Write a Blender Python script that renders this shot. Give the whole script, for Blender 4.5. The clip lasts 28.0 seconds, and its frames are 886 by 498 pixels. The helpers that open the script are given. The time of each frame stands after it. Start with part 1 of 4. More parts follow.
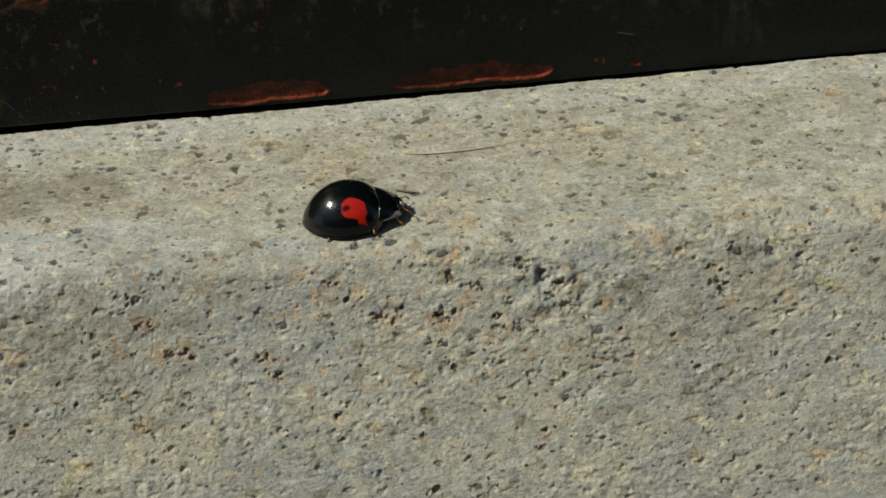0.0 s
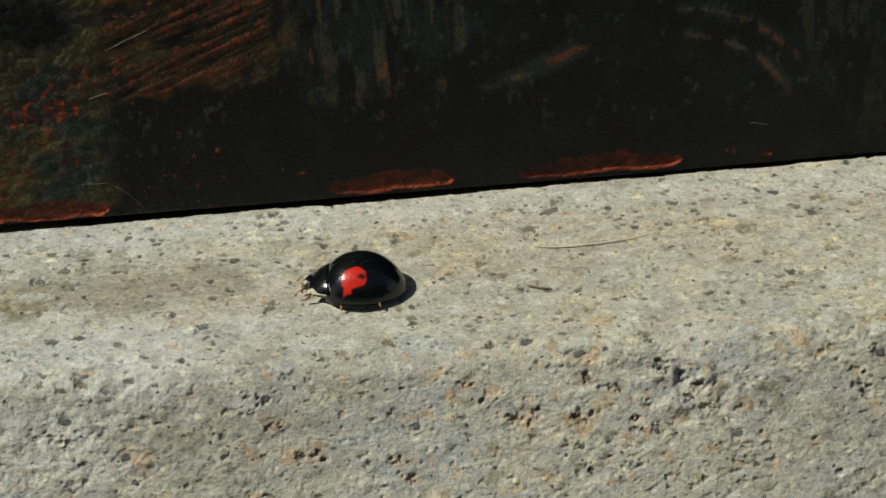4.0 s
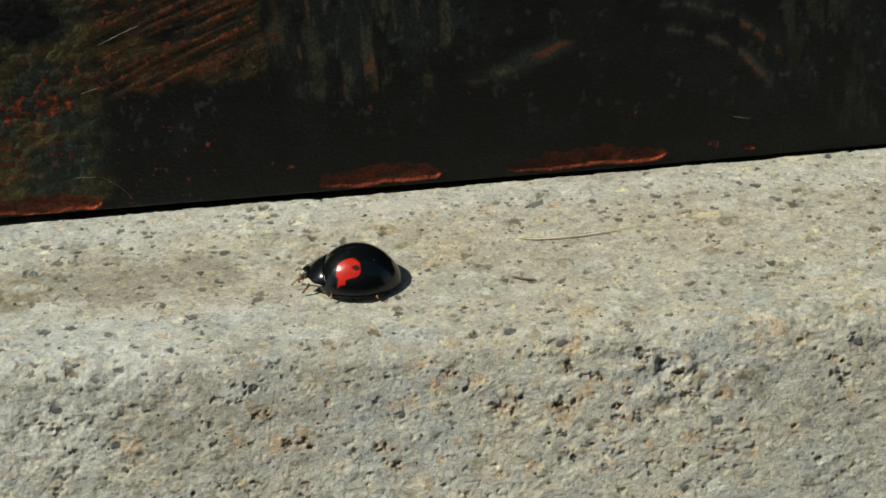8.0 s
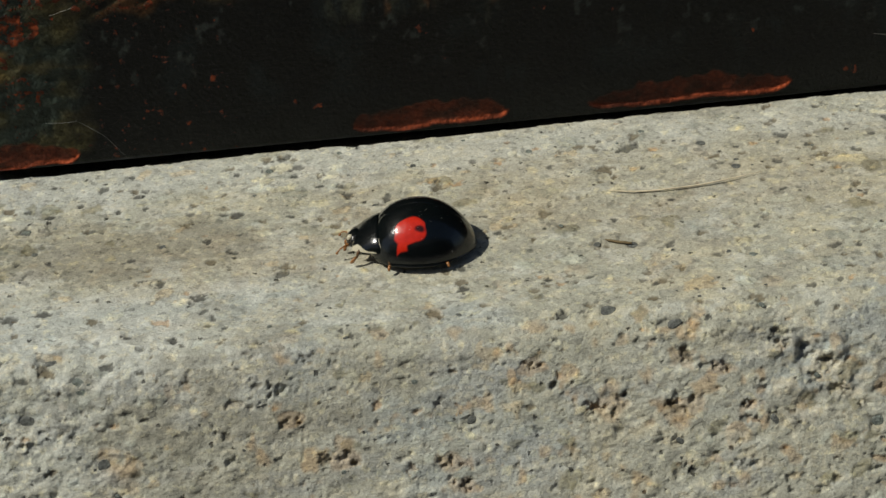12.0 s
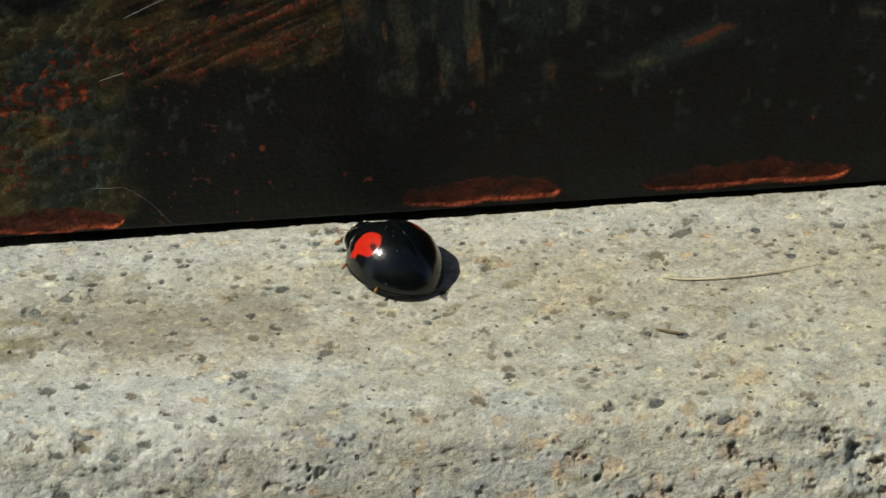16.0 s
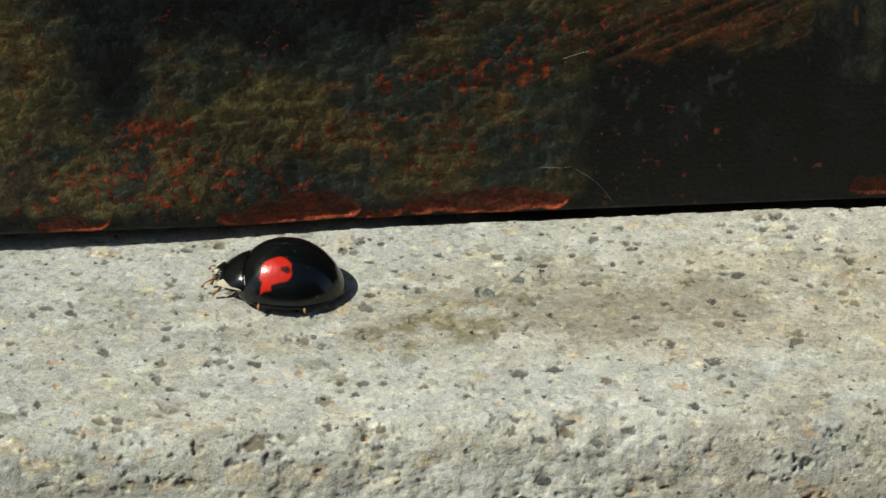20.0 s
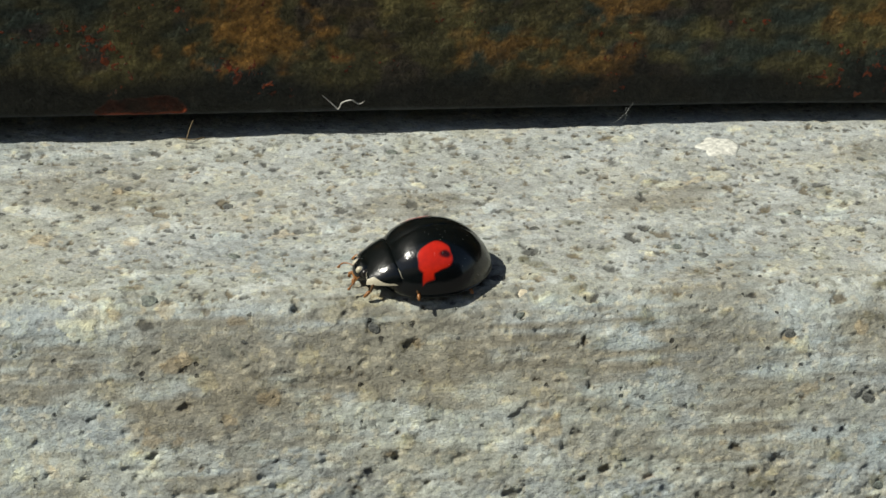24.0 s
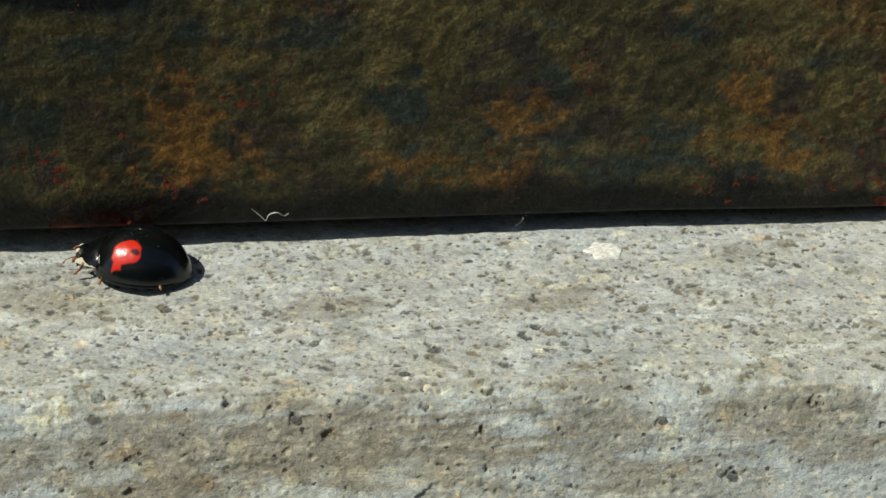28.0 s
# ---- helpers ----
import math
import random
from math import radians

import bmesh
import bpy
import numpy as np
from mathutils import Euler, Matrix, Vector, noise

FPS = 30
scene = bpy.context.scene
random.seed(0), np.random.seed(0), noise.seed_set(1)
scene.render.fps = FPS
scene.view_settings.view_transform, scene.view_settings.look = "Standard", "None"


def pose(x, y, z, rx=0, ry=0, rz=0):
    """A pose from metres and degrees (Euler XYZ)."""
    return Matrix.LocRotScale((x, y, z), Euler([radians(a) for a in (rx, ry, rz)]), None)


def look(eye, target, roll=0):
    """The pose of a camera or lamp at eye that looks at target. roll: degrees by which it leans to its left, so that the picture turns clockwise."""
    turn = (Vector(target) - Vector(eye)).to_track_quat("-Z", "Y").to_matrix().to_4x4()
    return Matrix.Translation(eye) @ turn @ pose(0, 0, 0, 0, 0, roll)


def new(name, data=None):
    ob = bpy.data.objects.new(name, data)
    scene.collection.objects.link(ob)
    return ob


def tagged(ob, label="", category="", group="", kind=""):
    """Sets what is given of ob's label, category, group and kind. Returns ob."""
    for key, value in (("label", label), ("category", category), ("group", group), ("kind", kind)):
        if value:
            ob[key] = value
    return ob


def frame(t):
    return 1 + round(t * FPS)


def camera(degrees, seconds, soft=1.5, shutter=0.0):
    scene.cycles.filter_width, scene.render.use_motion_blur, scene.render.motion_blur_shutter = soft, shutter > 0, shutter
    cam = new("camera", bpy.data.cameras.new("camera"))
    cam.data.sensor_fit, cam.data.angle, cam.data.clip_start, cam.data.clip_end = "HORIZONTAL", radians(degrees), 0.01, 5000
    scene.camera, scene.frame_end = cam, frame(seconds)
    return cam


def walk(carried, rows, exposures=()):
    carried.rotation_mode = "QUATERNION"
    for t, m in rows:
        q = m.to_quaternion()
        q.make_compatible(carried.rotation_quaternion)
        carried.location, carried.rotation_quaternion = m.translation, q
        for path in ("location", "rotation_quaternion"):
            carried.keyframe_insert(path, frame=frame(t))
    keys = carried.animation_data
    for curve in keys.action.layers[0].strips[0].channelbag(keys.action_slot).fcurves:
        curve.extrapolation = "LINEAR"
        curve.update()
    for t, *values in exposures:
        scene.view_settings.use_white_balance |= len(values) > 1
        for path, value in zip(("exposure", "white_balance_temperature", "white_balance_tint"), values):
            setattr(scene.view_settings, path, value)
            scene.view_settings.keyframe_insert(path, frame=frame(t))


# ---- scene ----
MM = 0.001
LENS = 16.22
PATH = [
    (0, -1.29, -179.48, 114.63, 54.545, 3.187, -4.965), (0.5, -3.10, -178.68, 114.74, 54.567, 2.994, -5.129),
    (1, -2.78, -176.77, 115.20, 54.453, 3.300, -4.970), (1.5, -1.39, -176.16, 113.66, 54.819, 3.385, -4.847),
    (2, -2.88, -175.04, 116.87, 54.282, 3.305, -4.797), (2.5, -4.65, -172.30, 116.44, 54.337, 3.074, -4.919),
    (3, -6.03, -170.48, 117.04, 54.206, 3.090, -4.931), (3.5, -5.19, -171.96, 117.44, 54.469, 3.270, -4.598),
    (4, -10.75, -170.92, 118.34, 54.291, 2.628, -5.197), (4.5, -13.36, -170.93, 119.54, 54.302, 2.367, -5.059),
    (6.5, -12.73, -172.95, 119.90, 54.413, 2.841, -4.804), (7, -9.12, -173.87, 119.23, 54.536, 3.255, -4.499),
    (7.5, -8.20, -174.58, 118.81, 54.669, 3.093, -4.618), (8, -8.17, -174.75, 118.74, 54.628, 2.976, -4.760),
    (8.5, -8.84, -174.40, 116.58, 54.865, 2.925, -5.109), (9, -9.36, -172.57, 115.86, 54.744, 2.978, -5.254),
    (9.5, -11.97, -167.47, 110.07, 55.088, 2.913, -5.257), (10, -15.08, -157.33, 106.53, 54.135, 2.768, -5.984),
    (10.5, -11.23, -150.72, 100.47, 54.419, 3.354, -5.694), (11, -12.26, -145.49, 95.38, 54.468, 3.209, -5.675),
    (11.5, -12.79, -141.31, 93.93, 54.095, 3.278, -5.934), (13.5, -10.42, -136.47, 91.41, 53.942, 3.451, -5.817),
    (14, -12.99, -135.46, 92.98, 53.620, 3.203, -6.199), (14.5, -17.65, -134.80, 93.90, 53.596, 2.380, -6.158),
    (15, -19.44, -133.96, 94.22, 53.655, 1.587, -5.189), (15.5, -15.37, -134.47, 95.60, 53.644, 1.733, -4.343),
    (16, -12.45, -134.14, 95.02, 54.076, 2.091, -4.175), (16.5, -12.58, -133.51, 93.61, 54.342, 2.076, -4.209),
    (17, -14.44, -135.07, 94.41, 54.508, 1.820, -4.286), (17.5, -22.78, -134.57, 93.49, 54.524, 0.685, -5.067),
    (18, -28.23, -132.65, 93.85, 53.950, 0.471, -5.123), (18.5, -31.48, -131.89, 93.56, 54.101, 0.145, -5.013),
    (19, -35.30, -130.10, 92.65, 54.054, -0.068, -4.870), (19.5, -38.67, -129.85, 93.00, 53.895, -0.208, -4.867),
    (20, -40.11, -129.60, 93.88, 53.733, -0.075, -4.703), (20.5, -46.42, -128.87, 90.62, 54.207, -0.456, -5.259),
    (22.5, -73.19, -122.94, 91.68, 53.593, -1.789, -6.303), (23, -82.54, -122.67, 90.47, 54.045, -2.274, -6.486),
    (23.5, -91.07, -125.64, 86.97, 55.138, -2.327, -6.742), (24, -96.39, -132.87, 80.11, 56.896, -1.764, -6.143),
    (24.5, -99.25, -134.17, 84.73, 55.478, -1.536, -5.348), (25, -91.64, -144.40, 77.11, 57.207, -0.899, -5.436),
    (25.5, -98.51, -144.93, 82.95, 55.649, -2.099, -7.342), (26, -95.46, -147.49, 88.44, 55.838, -1.926, -6.946),
    (26.5, -95.04, -148.93, 90.17, 56.837, -2.150, -7.499), (27, -95.11, -145.62, 93.61, 56.519, -2.274, -7.121),
    (27.5, -95.87, -145.47, 94.73, 56.578, -2.061, -7.050), (28, -95.44, -146.64, 95.04, 57.004, -1.722, -6.887),
]

cam = camera(LENS, 28.0, soft=1.5)
EXPOSURES = [(0, -0.24), (2, -0.22), (4, -0.05), (8, 0.04), (11, -0.2), (13.5, -0.17), (15, -0.13), (16, 0.05), (17, 0.1), (20, 0.2), (22.5, 0.47), (23.3, 0.47), (24, 0.22), (25, 0.0), (26, -0.03), (28, 0.26)]
walk(cam, [(t, pose(x * MM, y * MM, z * MM, rx, ry, rz)) for t, x, y, z, rx, ry, rz in PATH], EXPOSURES)

# ---- light ----
SUN_FROM = Vector((-0.62, -0.065, 0.78)).normalized()
sun_data = bpy.data.lights.new("sun", "SUN")
sun_data.energy, sun_data.angle, sun_data.color = 4.2, radians(0.53), (1.0, 0.97, 0.86)
sun = new("sun", sun_data)
sun.matrix_world = look(SUN_FROM * 5.0, (0, 0, 0))
world = bpy.data.worlds.new("sky")
world.use_nodes = True
scene.world = world
sky = world.node_tree.nodes.new("ShaderNodeTexSky")
sky.sky_type, sky.sun_disc = "NISHITA", False
sky.sun_elevation = math.asin(SUN_FROM.z)
sky.sun_rotation = math.atan2(SUN_FROM.x, SUN_FROM.y)
background = world.node_tree.nodes["Background"]
world.node_tree.links.new(sky.outputs[0], background.inputs[0])
background.inputs[1].default_value = 0.06


# ---- materials ----
def material(name, base, rough=0.5, metal=0.0, coat=0.0, attribute=False, grains=(), bump=0.0, bump_size=1.0, spec=0.5, rough_noise=0.0, cells=(), cell_bump=0.0, stretch=1.0, specks=None, pits=0.0, fine=0.0):
    """A surface with its colour, broken up by noises. grains: rows of size in mm, lightness change; bump in mm."""
    m = bpy.data.materials.new(name)
    m.use_nodes = True
    nt = m.node_tree
    bsdf = nt.nodes["Principled BSDF"]
    bsdf.inputs["Roughness"].default_value = rough
    bsdf.inputs["Metallic"].default_value = metal
    bsdf.inputs["Coat Weight"].default_value = coat
    bsdf.inputs["Coat Roughness"].default_value = 0.06
    bsdf.inputs["Specular IOR Level"].default_value = spec
    coord = nt.nodes.new("ShaderNodeTexCoord")
    if attribute:
        source = nt.nodes.new("ShaderNodeAttribute")
        source.attribute_name = "paint"
        colour = source.outputs["Color"]
    else:
        source = nt.nodes.new("ShaderNodeRGB")
        source.outputs[0].default_value = (*base, 1)
        colour = source.outputs[0]
    for size, change in grains:
        tex = nt.nodes.new("ShaderNodeTexNoise")
        tex.inputs["Scale"].default_value = 1.0 / (size * MM)
        tex.inputs["Detail"].default_value = 3.0
        nt.links.new(coord.outputs["Object"], tex.inputs["Vector"])
        ramp = nt.nodes.new("ShaderNodeMapRange")
        ramp.inputs["From Min"].default_value, ramp.inputs["From Max"].default_value = 0.3, 0.7
        ramp.inputs["To Min"].default_value, ramp.inputs["To Max"].default_value = 1 - change, 1 + change
        nt.links.new(tex.outputs[0], ramp.inputs[0])
        mix = nt.nodes.new("ShaderNodeVectorMath")
        mix.operation = "MULTIPLY"
        nt.links.new(colour, mix.inputs[0])
        nt.links.new(ramp.outputs[0], mix.inputs[1])
        colour = mix.outputs[0]
    cell_height = pit_height = None
    ragged = coord.outputs["Object"]
    if cells or pits:                               # ragged outlines for grains and pits
        wander = nt.nodes.new("ShaderNodeTexNoise")
        wander.inputs["Scale"].default_value = 1.0 / (0.16 * MM)
        wander.inputs["Detail"].default_value = 2.0
        nt.links.new(coord.outputs["Object"], wander.inputs["Vector"])
        shift = nt.nodes.new("ShaderNodeVectorMath")
        shift.operation = "MULTIPLY_ADD"
        nt.links.new(wander.outputs["Color"], shift.inputs[0])
        shift.inputs[1].default_value = (0.3 * MM, 0.2 * MM, 0.2 * MM)
        nt.links.new(coord.outputs["Object"], shift.inputs[2])
        ragged = shift.outputs[0]
    if pits:                                        # small open pits, darker inside, some of the cells of that size
        tex = nt.nodes.new("ShaderNodeTexVoronoi")
        tex.inputs["Scale"].default_value = 1.0 / (pits * MM)
        nt.links.new(ragged, tex.inputs["Vector"])
        apart = nt.nodes.new("ShaderNodeSeparateColor")
        nt.links.new(tex.outputs["Color"], apart.inputs[0])
        reach = nt.nodes.new("ShaderNodeMath")
        reach.operation = "MULTIPLY_ADD"
        nt.links.new(apart.outputs[0], reach.inputs[0])
        reach.inputs[1].default_value = 1.35
        nt.links.new(tex.outputs["Distance"], reach.inputs[2])
        dip = nt.nodes.new("ShaderNodeMapRange")
        dip.inputs["From Min"].default_value, dip.inputs["From Max"].default_value = 0.2, 0.31
        nt.links.new(reach.outputs[0], dip.inputs[0])
        pit_height = dip.outputs[0]
        pit_dark = nt.nodes.new("ShaderNodeMapRange")
        pit_dark.inputs["From Min"].default_value, pit_dark.inputs["From Max"].default_value = 0.18, 0.25
        pit_dark.inputs["To Min"].default_value, pit_dark.inputs["To Max"].default_value = 0.22, 1.0
        nt.links.new(reach.outputs[0], pit_dark.inputs[0])
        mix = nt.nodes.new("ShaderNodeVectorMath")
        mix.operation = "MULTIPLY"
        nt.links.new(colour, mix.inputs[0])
        nt.links.new(pit_dark.outputs[0], mix.inputs[1])
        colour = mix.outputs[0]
    for size, change in cells:
        tex = nt.nodes.new("ShaderNodeTexVoronoi")
        tex.inputs["Scale"].default_value = 1.0 / (size * MM)
        tex.inputs["Randomness"].default_value = 1.0
        nt.links.new(ragged, tex.inputs["Vector"])
        apart = nt.nodes.new("ShaderNodeSeparateColor")
        nt.links.new(tex.outputs["Color"], apart.inputs[0])
        ramp = nt.nodes.new("ShaderNodeValToRGB")
        ramp.color_ramp.interpolation = "CONSTANT"
        ramp.color_ramp.elements.remove(ramp.color_ramp.elements[1])
        for at, grain in ((0.0, 0.42), (0.035, 0.82), (0.13, 0.94), (0.45, 1.0), (0.8, 1.07), (0.94, 1.28)):
            spot = ramp.color_ramp.elements[0] if at == 0 else ramp.color_ramp.elements.new(at)
            k = 1 + (grain - 1) * change
            spot.color = (k, k * (0.98 if grain > 1.2 else 1.0), k * (0.91 if grain > 1.2 else 1.0), 1)
        nt.links.new(apart.outputs[0], ramp.inputs[0])
        mix = nt.nodes.new("ShaderNodeVectorMath")
        mix.operation = "MULTIPLY"
        nt.links.new(colour, mix.inputs[0])
        nt.links.new(ramp.outputs[0], mix.inputs[1])
        colour = mix.outputs[0]
        if cell_height is None:
            cell_height = apart.outputs[1]
    speck_height = None
    if specks:                                      # small crisp chips, as dense as the paint's alpha says
        tex = nt.nodes.new("ShaderNodeTexNoise")
        tex.inputs["Scale"].default_value = 1.0 / (0.46 * MM)
        tex.inputs["Detail"].default_value = 4.0
        tex.inputs["Roughness"].default_value = 0.62
        nt.links.new(coord.outputs["Object"], tex.inputs["Vector"])
        sum_up = nt.nodes.new("ShaderNodeMath")
        sum_up.operation = "MULTIPLY_ADD"
        nt.links.new(source.outputs["Alpha"], sum_up.inputs[0])
        sum_up.inputs[1].default_value = 0.36
        nt.links.new(tex.outputs[0], sum_up.inputs[2])
        cut = nt.nodes.new("ShaderNodeMapRange")
        cut.inputs["From Min"].default_value, cut.inputs["From Max"].default_value = 0.735, 0.775
        nt.links.new(sum_up.outputs[0], cut.inputs[0])
        tint = nt.nodes.new("ShaderNodeTexNoise")
        tint.inputs["Scale"].default_value = 1.0 / (0.5 * MM)
        nt.links.new(coord.outputs["Object"], tint.inputs["Vector"])
        tone = nt.nodes.new("ShaderNodeValToRGB")
        tone.color_ramp.elements[0].position, tone.color_ramp.elements[1].position = 0.35, 0.68
        tone.color_ramp.elements[0].color, tone.color_ramp.elements[1].color = (*specks[0], 1), (*specks[1], 1)
        nt.links.new(tint.outputs[0], tone.inputs[0])
        over = nt.nodes.new("ShaderNodeMix")
        over.data_type = "RGBA"
        nt.links.new(cut.outputs[0], over.inputs[0])
        nt.links.new(colour, over.inputs[6])
        nt.links.new(tone.outputs[0], over.inputs[7])
        colour = over.outputs[2]
        speck_height = cut.outputs[0]
    nt.links.new(colour, bsdf.inputs["Base Color"])
    if rough_noise:
        tex = nt.nodes.new("ShaderNodeTexNoise")
        tex.inputs["Scale"].default_value = 1.0 / (0.9 * MM)
        nt.links.new(coord.outputs["Object"], tex.inputs["Vector"])
        ramp = nt.nodes.new("ShaderNodeMapRange")
        ramp.inputs["To Min"].default_value, ramp.inputs["To Max"].default_value = rough - rough_noise, rough + rough_noise
        nt.links.new(tex.outputs[0], ramp.inputs[0])
        nt.links.new(ramp.outputs[0], bsdf.inputs["Roughness"])
    if bump:
        tex = nt.nodes.new("ShaderNodeTexNoise")
        tex.inputs["Scale"].default_value = 1.0 / (bump_size * MM)
        tex.inputs["Detail"].default_value = 4.0
        drawn = nt.nodes.new("ShaderNodeMapping")
        drawn.inputs["Scale"].default_value = (stretch, 1, 1)
        nt.links.new(coord.outputs["Object"], drawn.inputs["Vector"])
        nt.links.new(drawn.outputs[0], tex.inputs["Vector"])
        node = nt.nodes.new("ShaderNodeBump")
        node.inputs["Strength"].default_value = 1.0
        node.inputs["Distance"].default_value = bump * MM
        nt.links.new(tex.outputs[0], node.inputs["Height"])
        if cell_height is not None and cell_bump:
            second = nt.nodes.new("ShaderNodeBump")
            second.inputs["Distance"].default_value = cell_bump * MM
            nt.links.new(cell_height, second.inputs["Height"])
            nt.links.new(node.outputs[0], second.inputs["Normal"])
            node = second
        if pit_height is not None:
            fourth = nt.nodes.new("ShaderNodeBump")
            fourth.inputs["Distance"].default_value = 0.09 * MM
            nt.links.new(pit_height, fourth.inputs["Height"])
            nt.links.new(node.outputs[0], fourth.inputs["Normal"])
            node = fourth
        if fine:
            grainy = nt.nodes.new("ShaderNodeTexNoise")
            grainy.inputs["Scale"].default_value = 1.0 / (0.085 * MM)
            grainy.inputs["Detail"].default_value = 2.0
            nt.links.new(drawn.outputs[0], grainy.inputs["Vector"])
            fifth = nt.nodes.new("ShaderNodeBump")
            fifth.inputs["Distance"].default_value = fine * MM
            nt.links.new(grainy.outputs[0], fifth.inputs["Height"])
            nt.links.new(node.outputs[0], fifth.inputs["Normal"])
            node = fifth
        if speck_height is not None:
            third = nt.nodes.new("ShaderNodeBump")
            third.inputs["Distance"].default_value = 0.05 * MM
            nt.links.new(speck_height, third.inputs["Height"])
            nt.links.new(node.outputs[0], third.inputs["Normal"])
            node = third
        nt.links.new(node.outputs[0], bsdf.inputs["Normal"])
    return m


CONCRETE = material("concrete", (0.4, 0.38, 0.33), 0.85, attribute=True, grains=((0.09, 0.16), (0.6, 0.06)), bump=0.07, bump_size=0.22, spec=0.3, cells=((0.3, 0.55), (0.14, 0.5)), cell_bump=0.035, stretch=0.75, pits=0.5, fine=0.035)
PAINTED_STEEL = material("worn_paint", (0.02, 0.02, 0.02), 0.5, attribute=True, grains=((0.2, 0.35), (0.9, 0.25)), bump=0.12, bump_size=0.26, spec=0.17, rough_noise=0.12, cells=((0.22, 0.6),), cell_bump=0.05, fine=0.03, specks=((0.06, 0.018, 0.009), (0.29, 0.058, 0.019)))
PAVING = material("paving", (0.12, 0.115, 0.105), 0.9, grains=((6, 0.2), (60, 0.15)), bump=0.6, bump_size=4)
STONE_DARK = material("dark_aggregate", (0.1, 0.105, 0.095), 0.7, grains=((0.25, 0.6),), bump=0.06, bump_size=0.15, cells=((0.14, 1.0),))
STONE_GREEN = material("green_aggregate", (0.14, 0.16, 0.14), 0.65, grains=((0.25, 0.6),), bump=0.06, bump_size=0.15, cells=((0.14, 1.0),))
STONE_PALE = material("pale_aggregate", (0.52, 0.46, 0.34), 0.6, grains=((0.2, 0.2),), bump=0.03, bump_size=0.2)
CHALK = material("white_splash", (0.6, 0.6, 0.54), 0.8, grains=((0.2, 0.3),), bump=0.04, bump_size=0.2)
SHELL = material("black_shell", (0.0022, 0.0034, 0.0036), 0.2, coat=0.3, spec=0.4, grains=((0.4, 0.3),), bump=0.022, bump_size=0.42, rough_noise=0.07)
SPOT_RED = material("red_spot", (0.5, 0.017, 0.005), 0.24, coat=0.3, spec=0.4, attribute=True, grains=((0.25, 0.12),), bump=0.022, bump_size=0.42)
CREAM = material("cream_marking", (0.46, 0.42, 0.31), 0.35, grains=((0.15, 0.1),))
CREAM_DULL = material("dull_cream_edge", (0.2, 0.18, 0.13), 0.4, grains=((0.15, 0.2),))
LEG_BLACK = material("dark_leg", (0.012, 0.01, 0.008), 0.35, grains=((0.1, 0.3),))
LEG_BROWN = material("brown_leg", (0.1, 0.05, 0.02), 0.35, grains=((0.1, 0.25),))
AMBER = material("amber_foot", (0.26, 0.11, 0.03), 0.4, grains=((0.08, 0.25),))
BELLY = material("dark_underside", (0.02, 0.013, 0.009), 0.5, grains=((0.2, 0.3),))
FIBRE = material("dry_fibre", (0.62, 0.54, 0.38), 0.6, grains=((0.3, 0.2),))
LINT = material("pale_lint", (0.5, 0.49, 0.45), 0.6, grains=((0.3, 0.1),))
SILK = material("spider_silk", (0.4, 0.4, 0.38), 0.35, grains=((0.3, 0.1),))
SCRATCH = material("bare_scratch", (0.34, 0.32, 0.27), 0.4, grains=((0.3, 0.1),))
FLECK = material("dust", (0.3, 0.29, 0.26), 0.8, grains=((0.1, 0.2),))
STRAW = material("dry_stalk", (0.14, 0.1, 0.045), 0.7, grains=((0.2, 0.25),))


# ---- helpers of the build ----
def mesh_object(name, verts, faces, mat, smooth=True):
    me = bpy.data.meshes.new(name)
    me.from_pydata([tuple(v) for v in verts], [], [tuple(f) for f in faces])
    me.polygons.foreach_set("use_smooth", [smooth] * len(me.polygons))
    me.materials.append(mat)
    me.update()
    return new(name, me)


def part(name, bm, mat, parent, label=""):
    """Links a bmesh as one mesh object under a thing or a part."""
    me = bpy.data.meshes.new(name)
    bm.to_mesh(me)
    bm.free()
    me.polygons.foreach_set("use_smooth", [True] * len(me.polygons))
    me.materials.append(mat)
    ob = new(name, me)
    ob.parent = parent
    return tagged(ob, label)


def grid_object(name, P, mat, colours=None):
    """A sheet from an array of places (rows, columns, 3) in mm, with its colours."""
    n, k = P.shape[:2]
    idx = np.arange(n * k).reshape(n, k)
    quads = np.stack([idx[:-1, :-1], idx[:-1, 1:], idx[1:, 1:], idx[1:, :-1]], -1).reshape(-1, 4)
    me = bpy.data.meshes.new(name)
    me.vertices.add(n * k)
    me.vertices.foreach_set("co", (P.reshape(-1) * MM).astype(np.float32))
    me.loops.add(quads.size)
    me.loops.foreach_set("vertex_index", quads.reshape(-1).astype(np.int32))
    me.polygons.add(len(quads))
    me.polygons.foreach_set("loop_start", np.arange(0, quads.size, 4, dtype=np.int32))
    me.polygons.foreach_set("use_smooth", np.ones(len(quads), bool))
    me.update(calc_edges=True)
    me.validate()
    if colours is not None:
        att = me.color_attributes.new("paint", "FLOAT_COLOR", "POINT")
        rgba = np.ones((n * k, 4), np.float32)
        rgba[:, :colours.shape[-1]] = colours.reshape(-1, colours.shape[-1])
        att.data.foreach_set("color", rgba.reshape(-1))
    me.materials.append(mat)
    return new(name, me)


